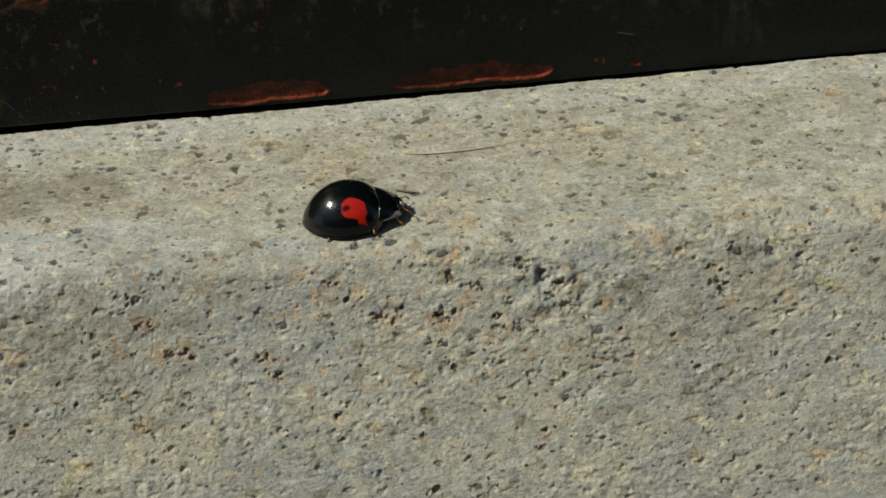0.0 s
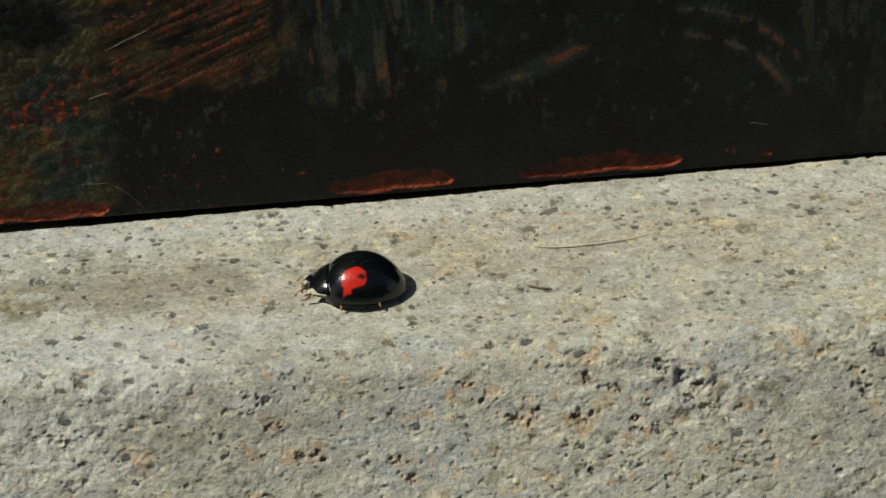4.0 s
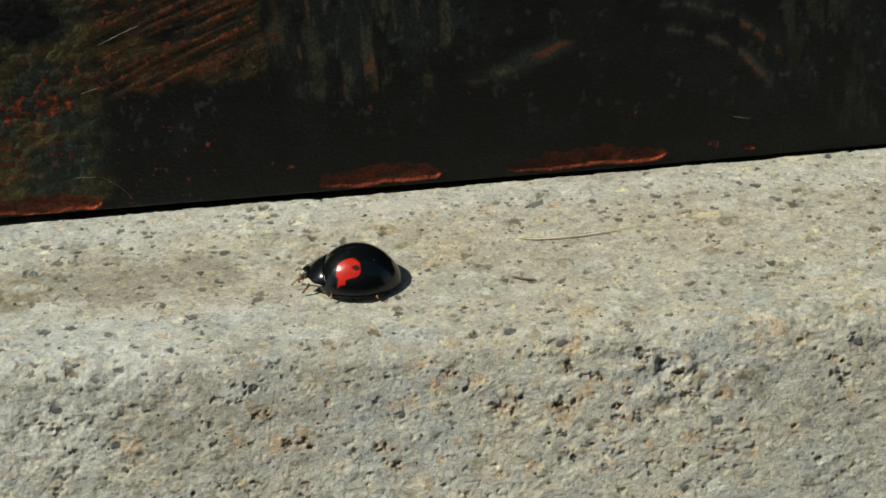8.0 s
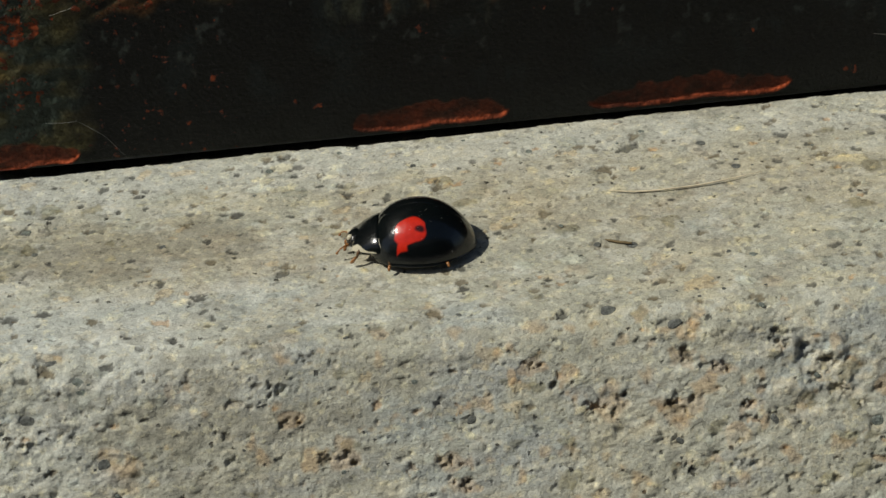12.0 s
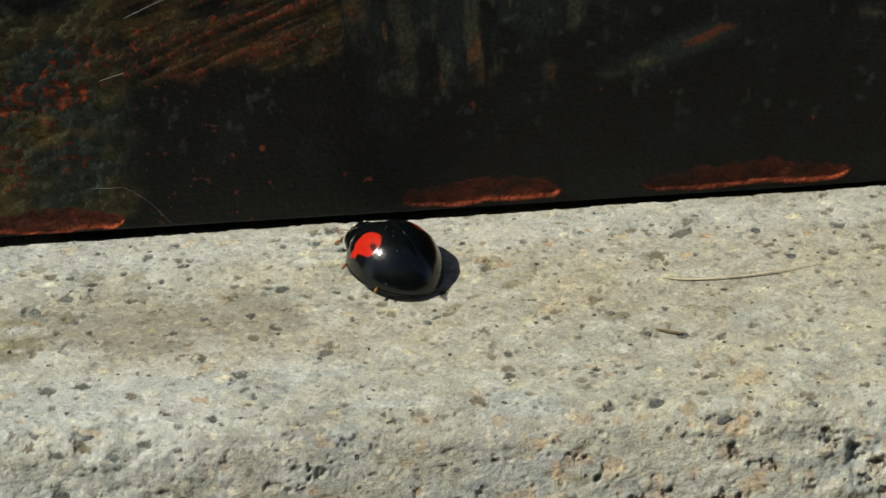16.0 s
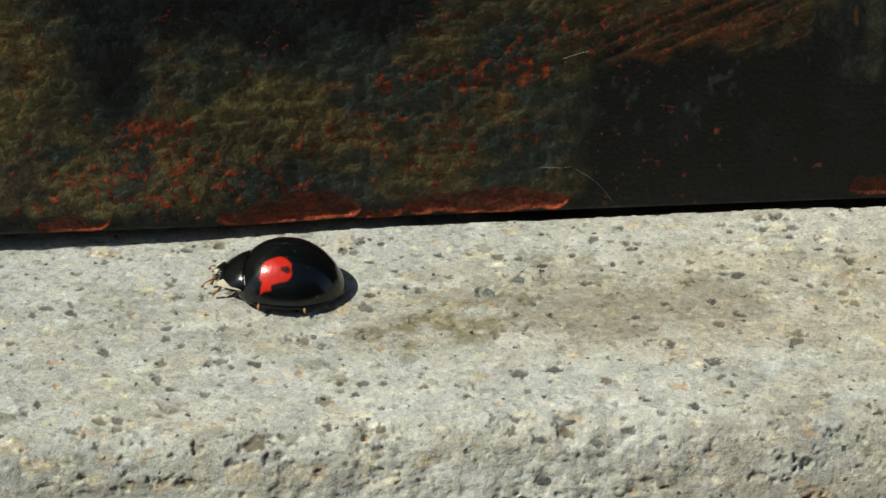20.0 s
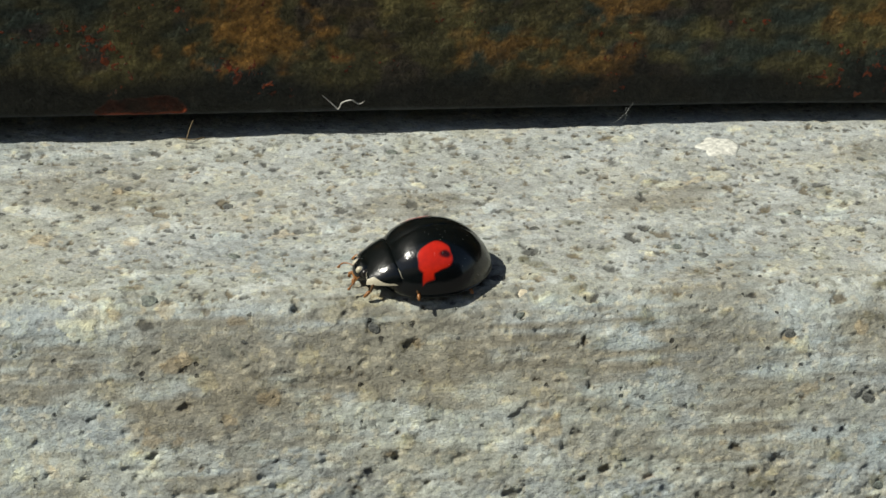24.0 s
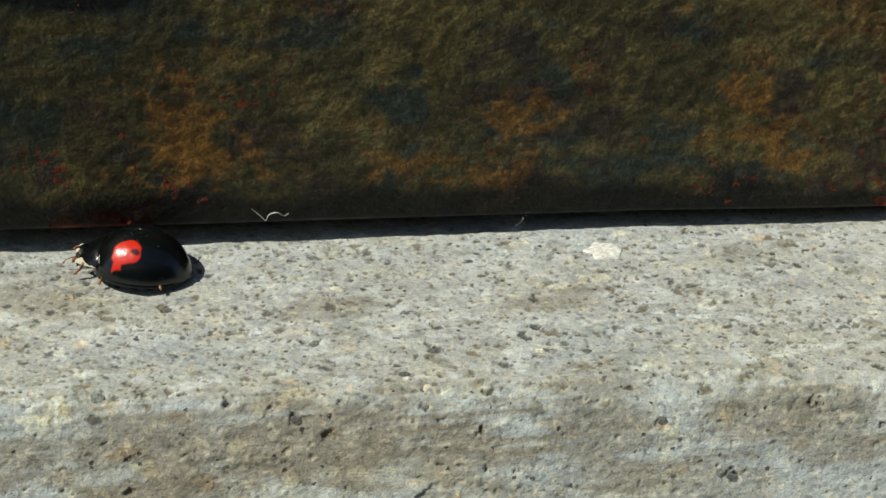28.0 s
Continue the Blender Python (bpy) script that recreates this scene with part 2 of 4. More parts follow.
def noise2(X, Y, cell, seed):
    """Smooth noise in -1..1 with cells of that size in mm; cell may be a pair for stretched noise."""
    cx, cy = cell if isinstance(cell, tuple) else (cell, cell)
    u, v = X / cx + 1000.37, Y / cy + 1000.71
    i, j = np.floor(u).astype(np.int64), np.floor(v).astype(np.int64)
    a, b = u - i, v - j
    a, b = a * a * (3 - 2 * a), b * b * (3 - 2 * b)

    def h(p, q):
        n = (p * 374761393 + q * 668265263 + seed * 974634777) & 0xFFFFFFFF
        n = ((n ^ (n >> 13)) * 1274126177) & 0xFFFFFFFF
        return ((n ^ (n >> 16)) & 0xFFFF) / 32767.5 - 1.0

    return (h(i, j) * (1 - a) + h(i + 1, j) * a) * (1 - b) + (h(i, j + 1) * (1 - a) + h(i + 1, j + 1) * a) * b


def rough2(X, Y, cell, seed, octaves=4, gain=0.55):
    total, amp = 0, 1.0
    for k in range(octaves):
        c = tuple(q / 2**k for q in cell) if isinstance(cell, tuple) else cell / 2**k
        total = total + amp * noise2(X, Y, c, seed + 17 * k)
        amp *= gain
    return total


def step(a, b, v):
    w = np.clip((v - a) / (b - a), 0, 1)
    return w * w * (3 - 2 * w)


def blend(colours, tint, weight):
    return colours * (1 - weight[..., None]) + np.asarray(tint) * weight[..., None]


def blob(X, Y, x, y, rx, ry, wobble, soft=0.35):
    """1 inside an uneven patch round (x, y), 0 outside."""
    r = np.sqrt(((X - x) / rx) ** 2 + ((Y - y) / ry) ** 2) + wobble
    return 1 - step(1 - soft, 1 + soft, r)


def spread(fine_from, fine_to, pitch, low, high):
    """Places along an axis: even and fine in the middle, wider and wider outside."""
    out = list(np.arange(fine_from, fine_to + pitch / 2, pitch))
    gap = pitch
    while out[-1] < high:
        gap *= 1.35
        out.append(min(out[-1] + gap, high))
    gap, head = pitch, []
    at = fine_from
    while at > low:
        gap *= 1.35
        at = max(at - gap, low)
        head.append(at)
    return np.array(head[::-1] + out)


# ---- the concrete sill: level top, rounded edge, sloping front ----
SLOPE, ROUND = radians(55), 2.4
X_FINE, X_ALL = (-108.0, 44.0), (-240.0, 180.0)


def flat_depth(x):
    return 14.8 + 0.03 * (x + 90.0) - ROUND * math.tan(SLOPE / 2)


def sill_point(x, s, lift=0.0):
    """The place s mm out from the wall along the sill, lifted off it, and the slope's angle there. Takes arrays."""
    x, s, lift = np.broadcast_arrays(np.asarray(x, float), np.asarray(s, float), np.asarray(lift, float))
    L = np.clip(flat_depth(np.clip(x, -150, 90)), 8, 20)
    a = np.clip((s - L) / ROUND, 0, SLOPE)
    d = np.maximum(s - L - ROUND * SLOPE, 0)
    y = -np.minimum(s, L) - (ROUND + lift) * np.sin(a) - d * math.cos(SLOPE)
    z = -ROUND + (ROUND + lift) * np.cos(a) - d * math.sin(SLOPE)
    return np.stack([x, y, z], -1), a


# Larger stones that lie bare in the surface: x, distance from the wall, size in mm.
STONES_RIGHT = [(-20.2, 15.3, 1.3), (3.0, 16.9, 0.9), (-12.9, 1.6, 0.5), (10.0, 3.2, 0.6), (11.5, 5.7, 0.6), (11.0, 13.6, 0.6), (-25.9, 4.9, 0.6),
                (-27.5, 5.8, 0.7), (-18.8, 7.5, 0.5), (3.3, 11.3, 0.5), (-7.6, 9.1, 0.5), (0.9, 2.3, 0.5), (-5.3, 2.5, 0.4), (-9.1, 0.6, 0.4),
                (7.1, 1.6, 0.4), (5.1, 11.6, 0.8), (15.7, 24.1, 0.8), (-4.3, 21.6, 0.6), (6.2, 18.1, 0.8), (10.6, 23.4, 0.7), (-26.1, 23.4, 0.8),
                (-22.6, 21.7, 1.2), (5.9, 23.9, 0.5), (13.3, 28.1, 0.9), (27.1, 20.1, 1.0), (25.0, 19.9, 0.8)]
STONES_MIDDLE = [(-43.4, 13.4, 1.5), (-37.8, 18.2, 1.6), (-31.2, 7.9, 1.1), (-27.5, 5.9, 0.8), (-26.0, 5.1, 0.8), (-25.4, 7.0, 0.6), (-33.6, 1.1, 0.5),
                 (-32.6, 1.3, 0.5), (-37.7, 8.9, 0.6), (-49.6, 7.4, 0.5), (-51.1, 11.3, 0.6), (-29.1, 13.1, 0.6), (-24.4, 16.1, 1.0), (-23.2, 17.7, 1.3),
                 (-26.0, 19.1, 0.9), (-24.3, 4.9, 0.7), (-55.6, 11.0, 0.7), (-36.4, 8.8, 0.6)]
STONES_LEFT = [(-82.4, 1.9, 0.7), (-90.7, 6.4, 0.7), (-83.1, 10.2, 0.7), (-90.6, 10.8, 0.7), (-78.5, 13.3, 0.7), (-94.8, 14.1, 1.0), (-76.2, 9.2, 0.5),
               (-69.6, 11.2, 0.5), (-68.5, 12.0, 0.6), (-72.5, 1.7, 0.6), (-73.7, 2.8, 0.5), (-80.5, 4.3, 0.5), (-63.3, 8.6, 0.4), (-68.4, 1.7, 1.3),
               (-95.4, 4.5, 0.5), (-55.9, 11.0, 0.6), (-57.4, 14.4, 0.6), (-77.7, 15.8, 0.5), (-65.1, 17.3, 0.6), (-58.3, 25.9, 0.9), (-62.0, 27.3, 0.9),
               (-77.7, 20.6, 0.9), (-61.2, 24.5, 0.6), (-61.5, 20.5, 0.8), (-84.4, 16.1, 0.7), (-96.9, 25.2, 1.0), (-62.8, 29.7, 0.8), (-64.1, 30.5, 0.9)]
# Open holes: x, distance from the wall, radius in mm.
HOLES = [(11.4, 19.4, 0.55), (12.6, 20.2, 0.6), (13.6, 20.9, 0.5), (14.0, 22.3, 0.45), (12.9, 21.6, 0.4), (-13.6, 19.0, 0.5), (3.2, 21.5, 0.4),
         (-70.4, 26.4, 0.75), (-89.1, 25.2, 0.85), (-88.2, 26.2, 0.6), (-86.6, 25.9, 0.45), (-73.8, 26.8, 0.5), (-72.0, 27.1, 0.6), (-75.5, 26.2, 0.4),
         (-87.8, 14.8, 0.45), (-83.7, 22.1, 0.4), (-73.2, 31.1, 0.5), (-56.9, 16.8, 0.4), (23.7, 22.1, 0.6), (-12.0, 17.7, 0.4)]


# Grimy patches: x, distance from the wall, half length, half depth in mm, strength.
GRIME_LEFT = [(-88, 17.3, 13, 2.0, 0.9), (-90, 20.2, 4.5, 2.4, 0.8), (-77, 18.4, 4.5, 1.6, 0.7), (-84, 22.6, 5, 1.6, 0.4), (-68.3, 17.2, 2.5, 2.6, 0.7), (-60.5, 16.9, 3.2, 1.3, 0.7),
              (-56.0, 18.2, 2.4, 1.6, 0.7), (-73.8, 21.9, 2.5, 1.2, 0.55), (-67.2, 24.4, 3.2, 2.2, 0.75), (-99.0, 26.0, 1.6, 3.0, 0.6), (-63, 20.5, 3, 1.2, 0.5), (-50, 18.4, 4, 1.3, 0.5),
              (-69.3, 7.1, 2.4, 1.0, 0.7), (-82.3, 6.7, 2.2, 0.8, 0.65), (-97, 4.5, 3.0, 1.8, 0.55), (-58, 3.5, 2.5, 1.0, 0.35)]
GRIME_RIGHT = [(-21, 7.6, 6.0, 2.0, 0.65), (-14, 19.2, 8, 2.2, 0.4), (-36, 18.2, 7, 1.8, 0.35), (-16, 22.2, 5, 4.0, 0.3), (22, 24.2, 6, 3.5, 0.3)]


def foot_bulge(x):
    """How far the plate's foot stands out where it is bent."""
    return 0.3 * step(-33, -41, x) * step(-64, -52, x)


def concrete_sill():
    pitch = 0.083
    xs = spread(*X_FINE, pitch, *X_ALL)
    ss = spread(-1.5, 37.0, pitch, -9.0, 75.0)
    X, S = np.meshgrid(xs, ss)
    _, A = sill_point(X, S)
    face = step(0.15, 0.7, A)                       # 0 on the level top, 1 on the slope
    rng = np.random.default_rng(5)
    n1, n2, n3 = rough2(X, S, (11.0, 5.0), 50, 4), rough2(X, S, (3.2, 1.6), 51, 4), rough2(X, S, (0.7, 0.5), 52, 3)
    left = 0.45 * step(-12, -40, X + 3 * n1) + 0.55 * step(-42, -62, X + 3 * n1)
    coarse = step(-0.3, 0.8, rough2(X, S, (5.0, 3.0), 57, 3) + 0.5 * left) * (1 - 0.65 * step(24, 21, S) * step(-45, -55, X))   # trowelled smooth here, rough there
    H = 0.07 * rough2(X, S, 9.0, 1, 3) + 0.02 * rough2(X, S, (1.3, 0.8), 2, 3) * (0.8 + 0.4 * face)
    H += (0.014 + 0.042 * coarse) * face * rough2(X, S, (0.6, 0.4), 7, 3)
    H += (0.03 + 0.015 * left) * face * coarse * step(0.35, 0.7, rough2(X, S, (0.6, 0.45), 9, 2))
    H -= 0.025 * (0.5 + 0.5 * face) * coarse * step(0.5, 0.72, rough2(X, S, (0.75, 0.5), 8, 3))
    # colours of the dents: black, olive brown, rust; light and dark of the grains that show
    dent_tint = np.zeros(X.shape + (3,), np.float32)
    shade = np.ones(X.shape + (3,), np.float32)

    def worn_smooth(x, s):
        return x < -50 and s < 23

    def window(x, s, rx, rs):
        j0, j1 = np.searchsorted(xs, (x - 1.9 * rx, x + 1.9 * rx))
        i0, i1 = np.searchsorted(ss, (s - 1.9 * rs, s + 1.9 * rs))
        return (slice(i0, i1), slice(j0, j1)) if i1 > i0 and j1 > j0 else None

    def reach(at, x, s, rx, rs, lean=0.0):
        u, v = X[at] - x, S[at] - s
        u, v = u + lean * v, v - lean * u
        big = max(rx, rs)
        return np.sqrt((u / rx) ** 2 + (v / rs) ** 2) * (1 + 0.5 * noise2(X[at], S[at], 0.9 * big, 40) + 0.4 * noise2(X[at], S[at], 0.45 * big, 41))

    def dent(x, s, rx, rs, depth, stain, tone=0, lean=0.0, crisp=0.62):
        at = window(x, s, rx, rs)
        if at is None:
            return
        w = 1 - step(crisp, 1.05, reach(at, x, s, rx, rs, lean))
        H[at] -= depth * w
        dent_tint[at + (tone,)] = np.maximum(dent_tint[at + (tone,)], stain * w)

    def grain(x, s, rx, rs, tint, rise, lean=0.0):
        at = window(x, s, rx, rs)
        if at is None:
            return
        r = reach(at, x, s, rx, rs, lean)
        w = 1 - step(0.75, 1.0, r)
        ring = step(0.7, 0.95, r) * (1 - step(0.95, 1.25, r)) * step(-0.2, 0.5, noise2(X[at], S[at], 1.2 * rx, 43))
        shade[at] *= 1 + w[..., None] * (np.asarray(tint) - 1)
        shade[at] *= 1 - 0.22 * ring[..., None]
        H[at] += rise * w - 0.03 * ring

    # grains of the aggregate that show through the cement: grey, cream, greenish
    tints = ((0.78, 0.8, 0.8), (0.88, 0.88, 0.86), (1.22, 1.2, 1.12), (1.24, 1.19, 1.04), (0.72, 0.7, 0.62), (1.12, 1.16, 1.18), (1.1, 0.98, 0.84))
    for _ in range(2100):
        x, s = rng.uniform(*X_FINE), rng.uniform(0.3, 36)
        r = 0.16 + 0.22 * rng.random() ** 2 + 0.4 * rng.random() ** 9
        grain(x, s, r * rng.uniform(1.0, 1.7), r * rng.uniform(0.7, 1.05), tints[rng.integers(len(tints))], rng.uniform(-0.02, 0.035), rng.uniform(-0.4, 0.4))
    # small pores, denser on the rough parts of the slope
    for _ in range(12500):
        x, s = rng.uniform(X_FINE[0], X_FINE[1]), rng.uniform(-0.5, 36)
        on_face = s > flat_depth(x) + 0.5
        if rng.random() < (0.55 if not on_face else 0.5 if worn_smooth(x, s) else 0.0):
            continue
        r = 0.055 + 0.075 * rng.random() ** 2 + (0.15 * rng.random() ** 10)
        k = rng.uniform(0.9, 1.8)
        stain = rng.choice((0.0, 0.15, 0.45, 0.9), p=(0.6, 0.2, 0.1, 0.1))
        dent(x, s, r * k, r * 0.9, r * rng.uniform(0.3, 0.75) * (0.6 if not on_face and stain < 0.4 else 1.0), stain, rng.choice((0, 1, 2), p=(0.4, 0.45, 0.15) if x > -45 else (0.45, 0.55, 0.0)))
    for k in range(1500):                           # dark splinters and flecks on top, open pits on the slope
        x = rng.uniform(*X_FINE)
        on_face = k % 2 != 0
        s = rng.uniform(flat_depth(x), 36) if on_face else rng.uniform(0.4, flat_depth(x) + 1.5)
        r = rng.uniform(0.08, 0.17) + 0.13 * rng.random() ** 4
        warm = x > -50 + rng.uniform(-15, 15)
        if on_face:
            if rng.random() < (0.6 if warm else 0.75 if worn_smooth(x, s) else 0.2):
                continue
            tone = rng.choice((0, 1, 2), p=(0.2, 0.5, 0.3) if warm else (0.45, 0.5, 0.05))
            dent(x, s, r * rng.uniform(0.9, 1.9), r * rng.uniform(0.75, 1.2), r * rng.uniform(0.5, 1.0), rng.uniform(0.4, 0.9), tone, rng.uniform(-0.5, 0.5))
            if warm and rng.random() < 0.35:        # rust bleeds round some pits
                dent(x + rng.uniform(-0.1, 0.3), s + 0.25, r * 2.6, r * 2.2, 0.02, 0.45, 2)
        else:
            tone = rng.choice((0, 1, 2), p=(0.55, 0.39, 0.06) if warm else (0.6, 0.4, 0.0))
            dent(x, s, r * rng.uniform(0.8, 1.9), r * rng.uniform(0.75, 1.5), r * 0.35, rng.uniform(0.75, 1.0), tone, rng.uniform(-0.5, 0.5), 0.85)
    for _ in range(1500):                           # the far end of the top is peppered with small specks
        x = rng.uniform(X_FINE[0], -52.0)
        r = rng.uniform(0.06, 0.11)
        dent(x, rng.uniform(0.3, flat_depth(x) + 1.0), r * rng.uniform(0.9, 1.5), r * rng.uniform(0.9, 1.4), 0.04, rng.uniform(0.5, 1.0), rng.choice((0, 1)), 0.0, 0.8)
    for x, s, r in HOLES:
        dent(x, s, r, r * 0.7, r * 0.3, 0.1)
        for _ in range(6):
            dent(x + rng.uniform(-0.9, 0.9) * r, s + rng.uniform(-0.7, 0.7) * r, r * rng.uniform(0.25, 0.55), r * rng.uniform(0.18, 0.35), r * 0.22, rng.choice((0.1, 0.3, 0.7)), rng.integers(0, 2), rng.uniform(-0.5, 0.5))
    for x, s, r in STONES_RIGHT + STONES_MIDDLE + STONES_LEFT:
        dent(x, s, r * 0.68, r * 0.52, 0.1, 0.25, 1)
    # rust-stained hollows on the slope
    for x, s, r in ((2.4, 21.8, 0.8), (6.2, 22.2, 0.7), (-10.9, 22.8, 0.7), (-13.2, 20.6, 0.6), (8.4, 20.6, 0.5), (9.5, 22.6, 0.4), (-5.5, 23.6, 0.5), (-1.0, 19.4, 0.4), (-4.9, 24.9, 0.5)):
        dent(x, s, r * 1.5, r, 0.05, 0.5, 2)
        for _ in range(5):
            dent(x + rng.uniform(-1.2, 1.0) * r, s + rng.uniform(-0.6, 0.4) * r, r * rng.uniform(0.2, 0.4), r * rng.uniform(0.15, 0.3), 0.16, rng.uniform(0.4, 0.9), rng.choice((1, 2)))
    # a hairline crack down the slope
    crack = -12.3 - 0.19 * (S - 20.0) + 0.12 * noise2(S, S * 0, 0.8, 33) + 0.05 * noise2(S, S * 0, 0.25, 34)
    line = np.exp(-(((X - crack) / 0.055) ** 2)) * step(18.6, 19.6, S) * step(24.2, 23.4, S) * step(-0.6, 0.2, noise2(X * 0, S, 1.1, 35))
    H -= 0.05 * line
    dent_tint[..., 1] = np.maximum(dent_tint[..., 1], 0.35 * line)
    # uneven crumbled edge left of the middle
    crumble = blob(X, S, -26, 18.7, 10, 4.5, 0.3 * noise2(X, S, 2.0, 21))
    H += crumble * 0.09 * rough2(X, S, (1.1, 0.9), 23, 3)
    broken = blob(X, S, 13.2, 21.3, 2.6, 2.6, 0.4 * noise2(X, S, 0.9, 25))
    H += broken * 0.16 * rough2(X, S, 0.9, 26, 3)
    broken2 = blob(X, S, -71.0, 27.0, 6.0, 1.6, 0.4 * noise2(X, S, 1.0, 27))
    H += broken2 * 0.2 * rough2(X, S, (1.4, 0.7), 28, 3)
    brink = 0.02 - 0.2 * step(-4, -14, X) * step(-46, -34, X) + foot_bulge(X) + 0.05 * noise2(X, X * 0, 0.9, 30) + 0.05 * noise2(X, X * 0, 0.35, 31)
    H -= (2.6 - 2.35 * step(-22, -34, X)) * step(0.1, -0.1, S - brink)
    P, _ = sill_point(X, S, H)
    # colours: warm cement, blue-grey laitance, ochre and brown stains
    C = np.empty(X.shape + (3,))
    C[:] = (0.415, 0.405, 0.325)
    C = blend(C, (0.385, 0.4, 0.36), step(-0.1, 0.7, n1 + 0.5 * n2 + 0.35 * face * left - 0.4 * (1 - left)))
    C = blend(C, (0.5, 0.46, 0.335), 0.7 * step(0.2, 0.9, n2 - 0.3 * n1))
    C = blend(C, (0.31, 0.295, 0.24), 0.5 * step(0.25, 0.8, rough2(X, S, (2.6, 1.5), 56, 4)) * (1 - 0.4 * face))
    C = blend(C, (0.6, 0.6, 0.53), (0.5 + 0.3 * left) * step(0.2, 0.7, rough2(X, S, (1.5, 0.9), 53, 4)) * (1 - 0.5 * face))
    C = blend(C, (0.34, 0.345, 0.32), 0.5 * face * step(0.0, 0.6, rough2(X, S, (3.4, 1.3), 58, 4)))
    C = blend(C, (0.55, 0.47, 0.31), 0.4 * step(0.55, 0.85, rough2(X, S, (0.8, 0.6), 59, 3)) * (0.3 + 0.7 * coarse) * (0.4 + 0.6 * face))
    wob = 0.45 * rough2(X, S, (2.5, 1.4), 54, 3)
    sandy = np.maximum(blob(X, S, 6, 6.0, 22, 5.5, wob, 0.6), blob(X, S, -17, 9.0, 9, 3.2, wob, 0.5))
    C = blend(C, (0.43, 0.375, 0.265), 0.5 * sandy * (0.6 + 0.4 * step(-0.4, 0.5, n2)))
    moss = np.maximum(blob(X, S, -31, 8.8, 3.4, 1.6, 0.4 * wob), 0.7 * blob(X, S, -28.5, 6.4, 3.4, 0.9, 0.6 * wob))
    mottle = step(-0.5, 0.5, rough2(X, S, (0.9, 0.6), 77, 3))
    pale = np.maximum(blob(X, S, -30, 13.8, 18, 3.2, wob, 0.6), blob(X, S, -30, 2.0, 60, 1.6, wob, 0.6))
    C = blend(C, (0.55, 0.555, 0.5), 0.55 * pale)
    pinkish = blob(X, S, -66, 6.0, 34, 7, wob, 0.7)
    C = blend(C, (0.455, 0.455, 0.43), 0.5 * pinkish)
    C = C * (1 + (left * (0.6 + 0.4 * face))[..., None] * np.array((-0.075, 0.0, 0.085)))
    grime = rough2(X, S, (4.0, 0.3), 61, 3)
    # grimy bands along the edge and damp-looking patches on top
    ragged = 0.5 * rough2(X, S, (3.0, 1.2), 60, 4) + 0.3 * grime
    for x, s, rx, rs, w in GRIME_LEFT + GRIME_RIGHT:
        C = blend(C, (0.225, 0.205, 0.15), 0.88 * w * blob(X, S, x, s, rx * 1.1, rs * 1.15, ragged, 0.42))
    C *= (1 + 0.07 * grime * left * face)[..., None]
    C = blend(C, (0.17, 0.145, 0.06), 0.75 * moss * (0.3 + 0.7 * mottle))
    ochre = step(0.55, 0.95, rough2(X, S, 1.3, 70, 3)) * np.maximum(blob(X, S, 3, 20.7, 26, 7, wob), 0.5 * blob(X, S, -5, 9.0, 40, 6, wob))
    C = blend(C, (0.46, 0.29, 0.13), (0.2 + 0.27 * face) * ochre)
    C = blend(C, (0.5, 0.44, 0.32), 0.6 * broken * step(-0.5, 0.4, n3))
    C = blend(C, (0.52, 0.53, 0.49), 0.45 * crumble * step(-0.5, 0.4, n2))
    C = blend(C, (0.5, 0.36, 0.2), 0.5 * broken2 * step(-0.2, 0.6, n2))
    grit = rough2(X, S, (0.42, 0.3), 76, 2)
    C = blend(C, (0.6, 0.54, 0.39), 0.35 * step(0.55, 0.75, grit))
    C = blend(C, (0.2, 0.195, 0.17), 0.25 * step(0.6, 0.8, -grit))
    # slope painted lighter and left top darker to make up their light level
    C *= (0.95 + 0.08 * face - 0.01 * face * left - 0.08 * left * (1 - face))[..., None] * np.array((0.985, 1.0, 1.01)) * (1 + 0.1 * n3 + 0.09 * noise2(X, S, 0.2, 75))[..., None] * shade
    C = blend(C, (0.4, 0.235, 0.1), np.clip(dent_tint[..., 2], 0, 1) * 0.68)
    C = blend(C, (0.125, 0.1, 0.058), np.clip(dent_tint[..., 1], 0, 1) * 0.85)
    C = blend(C, (0.05, 0.05, 0.044), np.clip(dent_tint[..., 0], 0, 1) * 0.88)
    return tagged(grid_object("concrete_sill", P[::-1], CONCRETE, C[::-1]), "pitted weathered grey concrete sill with a rounded edge", "sill", kind="structure")


sill = concrete_sill()

# plain block under the sheet's outer part, standing on the paving
def box_bm(x0, x1, y0, y1, z0, z1, bevel=0.0):
    bm = bmesh.new()
    bmesh.ops.create_cube(bm, size=1.0)
    for v in bm.verts:
        v.co = Vector((((x0 + x1) / 2 + v.co.x * (x1 - x0)) * MM, ((y0 + y1) / 2 + v.co.y * (y1 - y0)) * MM, ((z0 + z1) / 2 + v.co.z * (z1 - z0)) * MM))
    if bevel:
        bmesh.ops.bevel(bm, geom=bm.edges[:], offset=bevel * MM, segments=2, affect="EDGES")
    return bm


# ---- the painted steel plate behind the sill ----
def plate_bottom(x):
    return np.clip(0.06 - 0.0085 * (x - 10.0), 0.04, 1.6)


